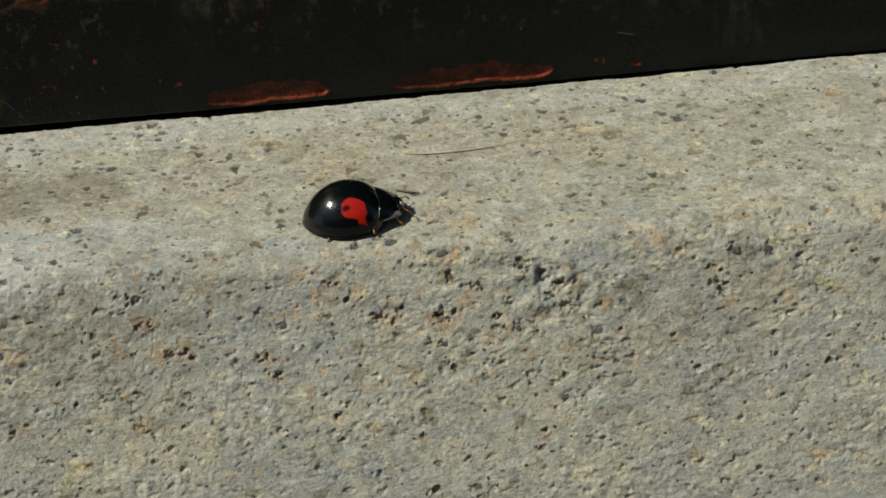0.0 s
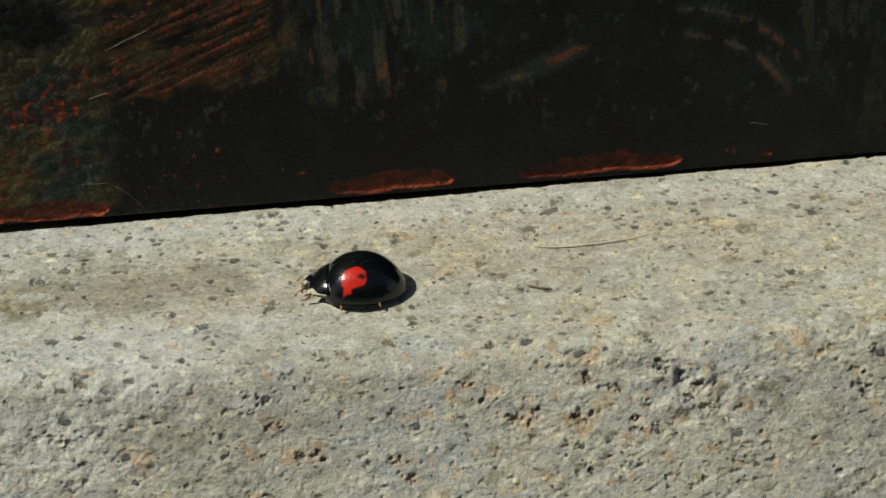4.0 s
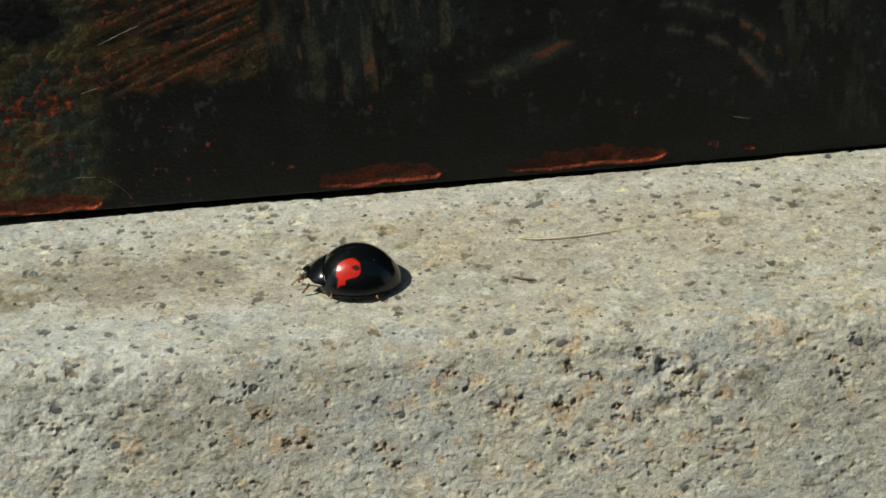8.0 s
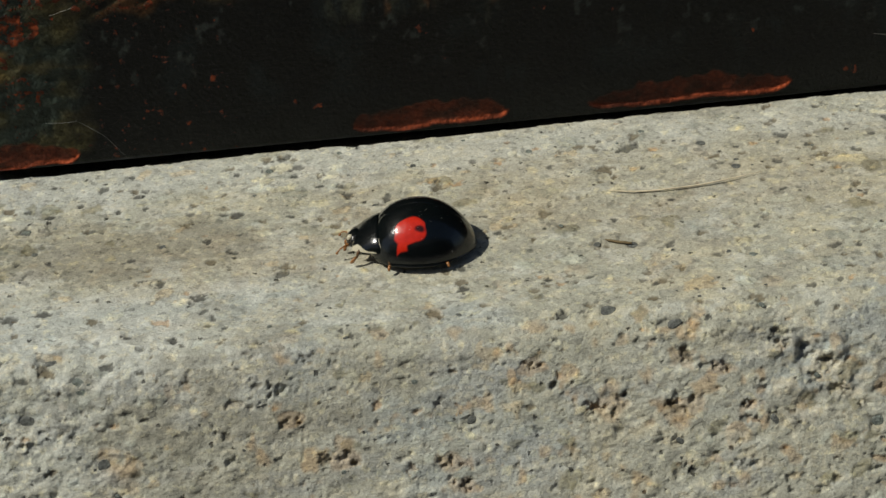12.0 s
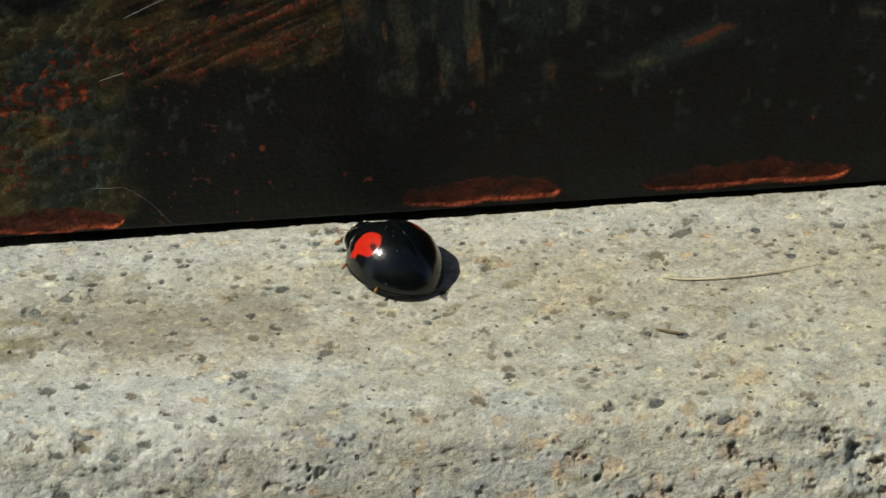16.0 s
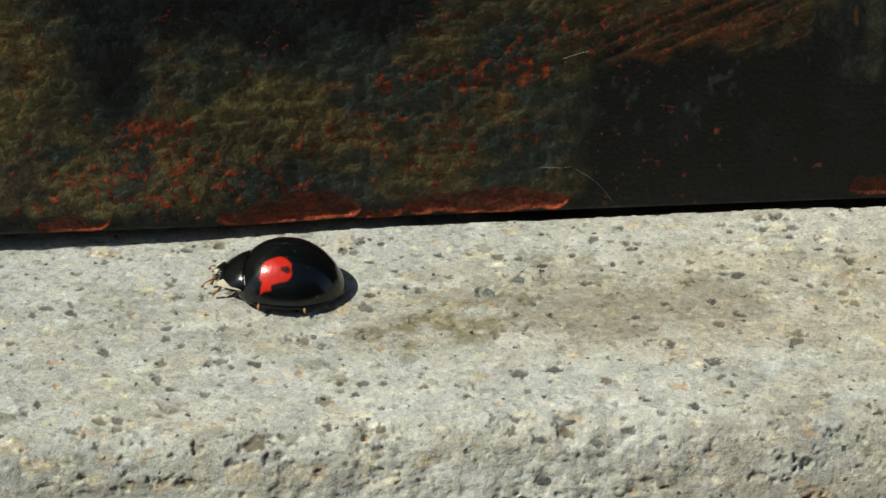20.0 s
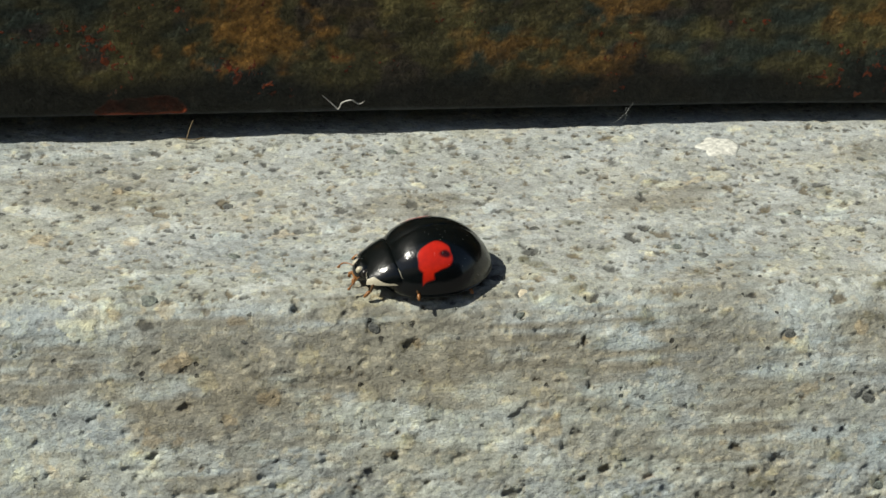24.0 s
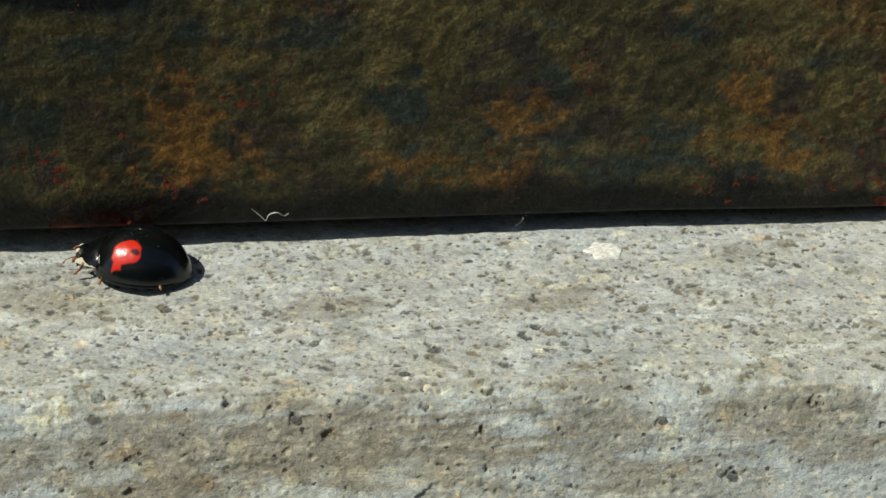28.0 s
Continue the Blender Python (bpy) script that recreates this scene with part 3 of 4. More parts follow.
# Chipped patches along the foot of the plate: x from, x to, foot, height in mm, slant of the top, redness.
CHIPS = [(-8.3, 0.2, 0.65, 1.7, 0.0, 0.7), (4.4, 15.6, 0.6, 1.6, 0.3, 0.65), (-31.4, -22.8, 0.8, 1.5, 0.0, 1.0), (-41.0, -33.5, 0.85, 1.75, 0.8, 0.85), (-50.2, -46.3, 0.95, 0.8, -0.5, 0.9),
         (-97.0, -92.4, 1.15, 1.5, 0.6, 0.3), (20.8, 21.6, 0.75, 0.5, 0.0, 0.4), (-33.6, -31.4, 0.85, 0.4, 0.0, 0.9)]


def steel_plate():
    pitch = 0.125
    xs = spread(*X_FINE, pitch, *X_ALL)
    up = spread(0.0, 21.0, pitch, 0.0, 120.0)       # height over the plate's foot
    lip = np.array([-9.0, -6.0, -4.0, -2.6, -1.9, -1.5, -1.25, -1.05, -0.88, -0.72, -0.58, -0.44, -0.3, -0.15])
    vs = np.r_[lip, up]
    X, V = np.meshgrid(xs, vs)
    radius = np.clip(0.45 - 0.0052 * (X - 10), 0.4, 1.1)
    foot = plate_bottom(X)
    a = np.clip(-V / 1.9 * (math.pi / 2), 0, math.pi / 2)
    Y = np.where(V >= 0, 0.0, radius * (1 - np.cos(a)) + np.maximum(-V - 1.9, 0))
    Z = foot + radius * 0.8 + np.where(V >= 0, V, -radius * 0.8 * np.sin(a))
    rng = np.random.default_rng(9)
    zone = np.clip(step(-21.0, -23.4, X + 0.6 * rough2(X, Z, 1.6, 101, 4)), 0, 1)   # worn olive to the left, black to the right
    H = 0.05 * rough2(X, Z, 7.0, 102, 3) + (0.008 + 0.02 * zone + 0.025 * zone * step(-56, -48, X)) * rough2(X, Z, (0.6, 0.5), 103, 3)
    wob = 0.4 * rough2(X, Z, 1.6, 104, 4)
    C = np.empty(X.shape + (3,))
    C[:] = (0.0055, 0.006, 0.0062)
    # teal and olive smears in the black paint
    C = blend(C, (0.01, 0.014, 0.0145), 0.8 * step(-0.1, 0.7, rough2(X, Z, (2.0, 3.0), 106, 4)) * step(1.5, 5, Z))
    streak = step(0.0, 0.6, rough2(X, Z, (0.55, 3.6), 105, 4))
    fleck = rough2(X, Z, (0.6, 0.9), 107, 3)
    shaft = blob(X, Z, -4.6, 13.4, 6.4, 4.6, wob, 0.4)
    C = blend(C, (0.018, 0.026, 0.025), 0.9 * shaft * step(-0.4, 0.3, rough2(X, Z, (1.0, 3.0), 141, 3)))
    C = blend(C, (0.07, 0.072, 0.045), 0.8 * streak * shaft)
    C = blend(C, (0.17, 0.065, 0.024), 0.7 * streak * step(0.3, 0.9, rough2(X, Z, (0.7, 1.6), 108, 3)) * shaft)
    right = np.maximum(blob(X, Z, 24.0, 12.5, 2.6, 4.0, wob, 0.5), blob(X, Z, 27.2, 8.5, 2.4, 6.0, 1.2 * wob + 0.25 * (Z - 8) * (X - 27) / 8, 0.5))
    C = blend(C, (0.016, 0.024, 0.023), 0.4 * blob(X, Z, 26.5, 8.5, 6.5, 6.5, 1.2 * wob, 0.6) * step(-0.3, 0.5, rough2(X, Z, (1.6, 2.6), 142, 3)))
    C = blend(C, (0.065, 0.07, 0.046), 0.36 * right * streak)
    C = blend(C, (0.05, 0.06, 0.054), 0.6 * step(0.72, 1.0, fleck) * step(3, 7, Z))
    slant = np.abs((Z - 9.5) - 0.42 * (X - 6.4) + 0.3 * wob)
    smear = blob(X, Z, 6.2, 9.4, 3.4, 2.0, wob, 0.4)
    C = blend(C, (0.03, 0.04, 0.036), 0.8 * smear * (1 - step(0.3, 1.3, slant)))
    C = blend(C, (0.1, 0.085, 0.045), 0.8 * (1 - step(0.1, 0.5, slant)) * step(-0.5, 0.5, fleck) * smear)
    C = blend(C, (0.2, 0.05, 0.02), 0.7 * (1 - step(0.04, 0.16, slant - 0.15)) * step(6.3, 7.3, X) * smear)
    for top, foot, tone in ((0.0, 0.04, 0.5), (0.24, 0.025, 0.9)):
        bow = np.hypot((X - 14.5) / 8.6, (Z - 3.0) / 8.0) - 1 - top
        arc = step(14.6, 16.2, X) * step(24.0, 22.0, X) * step(5, 7, Z)
        C = blend(C, (0.024, 0.033, 0.03), 0.8 * step(-0.6, 0.4, fleck) * (1 - step(0.03, 0.1, np.abs(bow + 0.03 * wob))) * arc)
        C = blend(C, (0.085, 0.075, 0.046), 0.7 * step(-0.7, 0.3, fleck) * (1 - step(0.005, foot, np.abs(bow + 0.03 * wob))) * arc)
        C = blend(C, (0.24, 0.06, 0.02), 0.75 * tone * (1 - step(0.005, 0.025, np.abs(bow + 0.02 + 0.03 * wob))) * arc * step(18, 20.5, X) * step(-0.3, 0.4, fleck))
    # olive, ochre and rust on the worn part
    o1, o2, o3 = rough2(X, Z, (5.0, 3.5), 110, 4), rough2(X, Z, 1.7, 111, 4), rough2(X, Z, 0.55, 112, 3)
    worn = np.empty_like(C)
    worn[:] = (0.05, 0.045, 0.021)
    worn = blend(worn, (0.092, 0.079, 0.031), step(-0.2, 0.8, o1 + 0.4 * o2))
    teal = 0.7 * blob(X, Z, -37, 9.6, 9, 2.2, wob, 0.6) + 0.5 * blob(X, Z, -24, 7.0, 3, 4, wob, 0.6)
    worn = blend(worn, (0.021, 0.034, 0.031), 0.8 * step(0.15, 0.8, rough2(X, Z, (4.0, 2.5), 113, 4) + teal))
    worn = blend(worn, (0.03, 0.023, 0.021), 0.75 * step(0.3, 0.75, rough2(X, Z, (2.6, 2.0), 118, 4)) * step(-45, -52, X))
    worn = blend(worn, (0.105, 0.078, 0.026), 0.4 * step(0.35, 0.9, rough2(X, Z, (3.4, 1.6), 119, 4)))
    worn = blend(worn, (0.14, 0.066, 0.02), 0.42 * step(0.55, 1.1, o2 + 0.5 * o1 - 0.2))
    worn *= (1.1 + 0.3 * step(-44, -54, X) - 0.32 * step(-76, -94, X))[..., None]     # paler left of the middle, darker again towards the far end
    C = C * (1 - zone[..., None]) + worn * zone[..., None]
    # brown rusty patch with slanting brush lines, sharp at its ends
    lean = Z - 0.42 * X
    lines = rough2(X, lean, (3.2, 0.4), 114, 3)
    edge1 = 0.5 * rough2(X, Z, (1.2, 1.0), 109, 3)
    brown = step(-22.6, -21.2, X + edge1) * step(-10.7, -11.2, X + 0.5 * edge1) * step(9.3, 10.3, Z + edge1 - 0.5 * step(-14, -11, X))
    C = blend(C, (0.04, 0.034, 0.018), 0.85 * brown * step(-1.2, 0.1, lines + 0.6 * o2))
    C = blend(C, (0.13, 0.05, 0.016), 0.6 * brown * step(0.0, 0.7, lines + 0.5 * o2))
    C = blend(C, (0.16, 0.1, 0.03), 0.5 * brown * step(0.5, 0.9, -lines + 0.4 * o2))
    H += 0.04 * brown * lines
    for x, z, rx, rz in ((-45.6, 11.8, 1.9, 3.6), (-45.4, 15.0, 3.2, 2.4), (-39.0, 14.6, 5.6, 3.0), (-37.6, 12.3, 2.2, 1.6), (-32.8, 14.2, 3.0, 2.6), (-26.4, 15.9, 2.8, 1.9), (-95.0, 16.0, 4.5, 1.0)):
        near = blob(X, Z, x, z, rx * 1.25, rz * 1.25, 0.6 * wob, 0.4)
        C = blend(C, (0.018, 0.03, 0.03), 0.7 * near)
        C = blend(C, (0.005, 0.007, 0.0075), 0.97 * blob(X, Z, x, z, rx, rz, 0.5 * wob, 0.3))
    for x, z, rx, rz in ((-71.1, 3.3, 1.4, 1.2), (-70.5, 7.8, 1.6, 1.0), (-56.6, 5.8, 1.6, 1.4), (-89.8, 7.4, 1.8, 2.4), (-88.5, 5.2, 2.2, 1.0), (-58, 8.5, 1.2, 1.0), (-77, 4.6, 1.5, 0.7)):
        C = blend(C, (0.24, 0.12, 0.028), 0.65 * blob(X, Z, x, z, rx, rz, 1.2 * rough2(X, Z, 0.8, 116, 4), 0.6))
    # dark foot of the plate, with the gap's shade painted along its edge
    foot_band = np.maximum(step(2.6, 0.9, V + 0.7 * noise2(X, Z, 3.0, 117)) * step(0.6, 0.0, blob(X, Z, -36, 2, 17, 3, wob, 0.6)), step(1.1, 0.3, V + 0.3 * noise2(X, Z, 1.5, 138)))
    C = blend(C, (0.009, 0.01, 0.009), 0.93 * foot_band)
    C = blend(C, (0.05, 0.055, 0.058), 0.9 * step(-0.35, -0.75, V + 0.1 * noise2(X, Z, 1.5, 143)))   # underside of the foot, light thrown up by the concrete painted in
    # how dense red primer shows in small chips
    dense = 0.42 * step(-0.3, 0.9, rough2(X, Z, (2.2, 1.8), 120, 3)) * zone
    for x, z, rx, rz, w in ((-27.6, 9.2, 3.6, 0.8, 0.62), (-24.5, 11.3, 2.6, 2.2, 0.5), (-44.2, 6.8, 1.9, 0.7, 0.72), (-45.0, 4.0, 6.0, 2.0, 0.5), (-36.6, 5.6, 2.4, 1.3, 0.52), (-30.0, 5.4, 5.5, 2.6, 0.46),
                            (-49.5, 10.8, 1.6, 2.4, 0.45), (-30.0, 12.3, 2.0, 1.3, 0.42), (-32.3, 8.8, 0.5, 0.6, 0.7), (-40.0, 2.9, 5.0, 0.8, 0.45), (-35.1, 6.3, 0.5, 0.6, 0.75),
                            (-86.0, 8.9, 0.9, 0.8, 0.5), (-89.8, 3.9, 0.8, 0.7, 0.5), (-96.5, 5.0, 1.0, 0.8, 0.5), (-88.4, 2.6, 0.7, 0.5, 0.5), (-95.6, 4.0, 0.8, 0.6, 0.5), (-58, 3.0, 4, 1.2, 0.36)):
        dense = np.maximum(dense, (w + 0.1) * blob(X, Z, x, z, rx, rz, 0.8 * rough2(X, Z, 1.1, 122, 3), 0.6))
    dense = np.maximum(dense, (0.5 + 0.2 * np.clip(lines, -1, 1)) * brown)
    for x, z, r in ((13.3, 4.5, 0.3), (18.8, 1.4, 0.45), (2.1, 7.4, 0.35), (-4.2, 6.9, 0.4), (-10.0, 2.6, 0.35), (-18.4, 3.4, 0.5), (-15.2, 4.75, 0.6), (-14.9, 2.9, 0.4), (2.3, 4.3, 0.3), (-11.0, 3.0, 0.3), (-3.0, 5.0, 0.25), (-17.9, 6.7, 0.4), (5.9, 6.8, 0.3)):
        dense = np.maximum(dense, 0.6 * blob(X, Z, x, z, r, r, 0.3 * wob, 0.5))
    dense = np.maximum(dense, 0.3 * step(-11, -17, X) * (1 - zone))
    # chipped patches; raised red lower rim, painted brighter where it catches the sun
    for x0, x1, z0, high, slope, red in CHIPS:
        u = (X - x0) / (x1 - x0)
        uc = np.clip(u, 0, 1)
        edge = 0.11 * rough2(X, Z * 0, 0.7, 131, 4)
        inside = step(0, 0.02, u) * step(1, 0.98, u)
        rise = np.clip(np.sin(uc * math.pi), 0, 1) ** 0.25 * np.clip(1 - slope * (0.5 - uc) * 1.2, 0.2, 1.0)
        top = z0 + high * rise * (0.88 + 0.12 * noise2(X, X * 0, 2.0, 132)) + edge
        low = z0 + 0.6 * np.abs(2 * uc - 1) ** 12 + 0.15 * noise2(X, X * 0, 1.6, 133) + edge * 0.6
        body = inside * step(low - 0.05, low + 0.05, Z) * step(top + 0.05, top - 0.12, Z + 0.2 * noise2(X, Z, 0.5, 139))
        C = blend(C, np.array((0.14, 0.032, 0.015)) * red, body * (0.8 + 0.2 * noise2(X, Z, 0.7, 134)))
        C = blend(C, (0.022, 0.014, 0.01), 0.6 * body * step(0.0, 0.8, rough2(X, Z, (1.5, 0.8), 137, 3)))
        C = blend(C, np.array((0.24, 0.05, 0.02)) * red, 0.35 * body * step(0.1, 0.7, rough2(X, Z, 0.9, 135, 3)))
        rim = inside * np.exp(-(((Z - low - 0.06) / 0.085) ** 2)) * (0.6 + 0.4 * step(-0.5, 0.3, noise2(X, Z * 0, 0.9, 136)))
        end = inside * step(0.93, 0.97, u) * body
        C = blend(C, (0.46, 0.09, 0.03), np.clip(rim * (0.35 + 0.65 * u) * (0.4 + 0.6 * red) + 0.5 * end * red, 0, 1))
        dense = dense * (1 - body)
        H -= 0.09 * body
        H += 0.1 * np.exp(-(((Z - low + 0.02) / 0.1) ** 2)) * inside
    C *= (1 + 0.22 * o3 * zone + 0.1 * noise2(X, Z, 0.25, 140))[..., None]
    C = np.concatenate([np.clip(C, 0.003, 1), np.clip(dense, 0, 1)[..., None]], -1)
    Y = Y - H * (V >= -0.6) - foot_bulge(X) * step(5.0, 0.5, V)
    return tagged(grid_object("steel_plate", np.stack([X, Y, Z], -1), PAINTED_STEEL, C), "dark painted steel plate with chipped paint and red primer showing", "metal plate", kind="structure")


plate = steel_plate()


def prism(outline, x0, x1):
    """A solid with the outline (y, z) in mm, drawn out along x."""
    bm = bmesh.new()
    ends = [[bm.verts.new((x * MM, y * MM, z * MM)) for y, z in outline] for x in (x0, x1)]
    bm.faces.new(ends[0])
    bm.faces.new(ends[1][::-1])
    for k in range(len(outline)):
        m = (k + 1) % len(outline)
        bm.faces.new((ends[0][m], ends[0][k], ends[1][k], ends[1][m]))
    bmesh.ops.recalc_face_normals(bm, faces=bm.faces[:])
    return bm


block = part("base_block", prism([(9.4, -2.0), (-11.0, -2.0), (-52.5, -46.0), (-52.5, -90), (9.4, -90)], -239.5, 179.5), CONCRETE, sill)
block.data.color_attributes.new("paint", "FLOAT_COLOR", "POINT")
block.data.color_attributes["paint"].data.foreach_set("color", [0.42, 0.4, 0.35, 1.0] * len(block.data.vertices))
back = part("backing", prism([(6.5, -6), (9.3, -6), (9.3, 122.5), (0.0, 122.5), (0.0, 120.5), (6.5, 120.5)], -239.5, 179.5), PAINTED_STEEL, plate)
back.data.color_attributes.new("paint", "FLOAT_COLOR", "POINT")
back.data.color_attributes["paint"].data.foreach_set("color", [0.012, 0.012, 0.011, 0.0] * len(back.data.vertices))

# ---- the ground below ----
GX, GY = np.meshgrid(spread(-420, 360, 30, -40000.0, 40000.0), spread(-420, 160, 29, -40000.0, 40000.0))
tagged(grid_object("ground", np.stack([GX, GY, -90 + 1.2 * noise2(GX, GY, 90.0, 7)], -1), PAVING), "grey paving below the sill", "ground", kind="structure")
# unseen slab added opposite the plate to darken sky reflections and fill
sky_blocker = part("unseen_sky_blocker", box_bm(-6000, 6000, -3200, -3000, -95, 2600, 8), PAVING, None)
tagged(sky_blocker, "plain dark grey slab, unseen, added to hold back sky light", "wall", kind="structure")


# ---- stones bare in the concrete ----
def stone_mesh(name, seed, mat):
    rng = random.Random(seed)
    bm = bmesh.new()
    bmesh.ops.create_icosphere(bm, subdivisions=2, radius=1.0)
    way = [Vector((rng.uniform(-1, 1), rng.uniform(-1, 1), rng.uniform(-0.5, 0.5))) for _ in range(5)]
    for v in bm.verts:
        v.co *= 0.9 + sum(0.09 * math.sin(3 * v.co.dot(w) + 2 * k) for k, w in enumerate(way)) + rng.uniform(-0.07, 0.07)
        v.co.z *= 0.4
        v.co.y *= 0.72
        v.co *= 0.5 * MM                            # a stone of one millimetre
    me = bpy.data.meshes.new(name)
    bm.to_mesh(me)
    bm.free()
    me.materials.append(mat)
    return me


STONE_SHAPES = [stone_mesh("aggregate", k, STONE_GREEN if k % 3 == 0 else STONE_DARK) for k in range(9)]
PALE_SHAPES = [stone_mesh("aggregate", 20 + k, STONE_PALE) for k in range(3)]
rng = random.Random(12)


def lay_stone(x, s, size, shapes, sink):
    ob = new("aggregate", rng.choice(shapes))
    p, a = sill_point(x, s, -sink)
    ob.parent = sill
    spin = rng.uniform(-35, 35) if rng.random() < 0.8 else rng.uniform(0, 180)
    m = Matrix.Translation(Vector(p) * MM) @ Matrix.Rotation(float(a), 4, "X") @ Matrix.Rotation(radians(spin), 4, "Z")
    k = size * 0.88
    ob.matrix_local = m @ Matrix.Diagonal((k * rng.uniform(0.95, 1.25), k * rng.uniform(1.0, 1.35), k * 0.6, 1))


for x, s, size in STONES_RIGHT + STONES_MIDDLE + STONES_LEFT:
    lay_stone(x, s, size, STONE_SHAPES, 0.15 * size + 0.02)
for _ in range(215):
    x, s = rng.uniform(-104, 40), rng.uniform(0.5, 33)
    if s > 17 and rng.random() < 0.5:
        continue
    lay_stone(x, s, rng.uniform(0.16, 0.36), STONE_SHAPES, 0.03)
for x, s, size in ((13.4, 21.6, 1.6), (14.3, 22.1, 1.0), (12.3, 22.3, 0.8), (-71.5, 27.8, 1.2), (-69.0, 27.5, 1.0), (-77.4, 14.6, 1.0), (-81.5, 14.4, 0.9), (-22.4, 17.0, 1.2), (-25.3, 17.7, 1.0), (-58.5, 18.3, 0.9)):
    lay_stone(x, s, 0.75 * size, PALE_SHAPES, 0.12 * size)


# ---- fibres, lint, silk, splash ----
def tube(name, places, radius, mat, parent=None, ends=0.35):
    """A thin thread through places in metres, tapered to its ends, as one mesh."""
    bm = bmesh.new()
    pts = [Vector(p) for p in places]
    rings, n = [], 6
    for k, p in enumerate(pts):
        d = (pts[min(k + 1, len(pts) - 1)] - pts[max(k - 1, 0)]).normalized()
        side = d.cross(Vector((0, 0, 1)) if abs(d.z) < 0.9 else Vector((1, 0, 0))).normalized()
        up = side.cross(d)
        u = k / (len(pts) - 1)
        r = radius * (ends + (1 - ends) * min(1, 4 * u, 4 * (1 - u)))
        rings.append([bm.verts.new(p + r * (math.cos(q) * side + math.sin(q) * up)) for q in (2 * math.pi * i / n for i in range(n))])
    for a, b in zip(rings, rings[1:]):
        for i in range(n):
            bm.faces.new((a[i], a[(i + 1) % n], b[(i + 1) % n], b[i]))
    bm.faces.new(rings[0][::-1])
    bm.faces.new(rings[-1])
    bmesh.ops.recalc_face_normals(bm, faces=bm.faces[:])
    return part(name, bm, mat, parent)


def on_sill(x, s, lift=0.0):
    p, _ = sill_point(x, s, lift)
    return Vector(p) * MM


def smooth_line(knots, steps=8):
    """A smooth line through knots (tuples)."""
    k = [Vector(p) for p in knots]
    out = []
    for i in range(len(k) - 1):
        a, b, c, d = k[max(i - 1, 0)], k[i], k[i + 1], k[min(i + 2, len(k) - 1)]
        for j in range(steps):
            t = j / steps
            out.append(0.5 * ((2 * b) + (c - a) * t + (2 * a - 5 * b + 4 * c - d) * t * t + (3 * b - 3 * c + d - a) * t**3))
    return out + [k[-1]]


hair = tube("plant_fibre", smooth_line([on_sill(4.5, 6.86, 0.07), on_sill(5.5, 7.2, 0.08), on_sill(6.5, 7.32, 0.06), on_sill(7.85, 7.38, 0.1), on_sill(9.2, 7.32, 0.09), on_sill(10.6, 7.14, 0.12), on_sill(12.7, 6.74, 0.13)]), 0.048 * MM, FIBRE)
tagged(hair, "thin curved straw-coloured fibre lying on the concrete", "fibre")
splinter = tube("plant_fibre", smooth_line([on_sill(3.74, 11.16, 0.04), on_sill(4.4, 11.5, 0.05), on_sill(5.05, 11.72, 0.04)]), 0.07 * MM, STRAW)
tagged(splinter, "short olive-brown splinter lying on the concrete", "splinter")


def on_plate(x, z, off=0.15):
    return Vector((x, -off, z)) * MM


lint = tube("lint_thread", smooth_line([on_plate(-85.7, 2.25), on_plate(-85.2, 1.75), on_plate(-84.9, 1.45), on_plate(-84.75, 1.95, 0.4), on_plate(-84.3, 2.15, 0.5), on_plate(-83.9, 1.8, 0.3), on_plate(-83.6, 1.85)]), 0.032 * MM, LINT)
tagged(lint, "tiny white crinkled lint thread caught on the plate", "lint")
for k, (a, b, c) in enumerate((((-22.7, 3.4), (-21.4, 2.4), (-20.2, 0.5)), ((-24.4, 3.5), (-23.4, 3.5), (-22.7, 3.4)), ((-71.0, 0.2), (-70.5, 0.8), (-70.0, 1.4)), ((-70.6, 0.1), (-70.4, 0.6), (-70.4, 1.1)))):
    s = tube("silk_strand", smooth_line([on_plate(*a, 0.2), on_plate(*b, 0.35), on_plate(*c, 0.15)]), 0.005 * MM, SILK)
    tagged(s, "fine spider silk strand stretched on the steel plate", "silk", group="silk strands on the plate")
# light scratches in the paint
for a, b in (((-21.8, 13.5), (-18.9, 14.8)), ((-23.4, 9.9), (-22.0, 10.3)), ((20.0, 3.6), (21.2, 3.3))):
    sc = tube("scratch", smooth_line([on_plate(*a, 0.06), on_plate((a[0] + b[0]) / 2, (a[1] + b[1]) / 2 + 0.03, 0.07), on_plate(*b, 0.06)]), 0.009 * MM, SCRATCH, plate)

STRAWS = []
for knots in (((-92.5, 0.7, 0.1), (-92.3, 0.3, 0.6), (-92.1, 0.05, 1.0)), ((-92.9, 0.4, 0.2), (-92.2, 0.7, 0.25), (-91.5, 0.4, 0.2))):
    STRAWS.append(tube("dry_stalk", smooth_line([on_sill(x, s, h) for x, s, h in knots]), 0.035 * MM, STRAW))
    tagged(STRAWS[-1], "bit of dry plant stalk caught under the plate", "plant debris", group="dry bits under the plate")


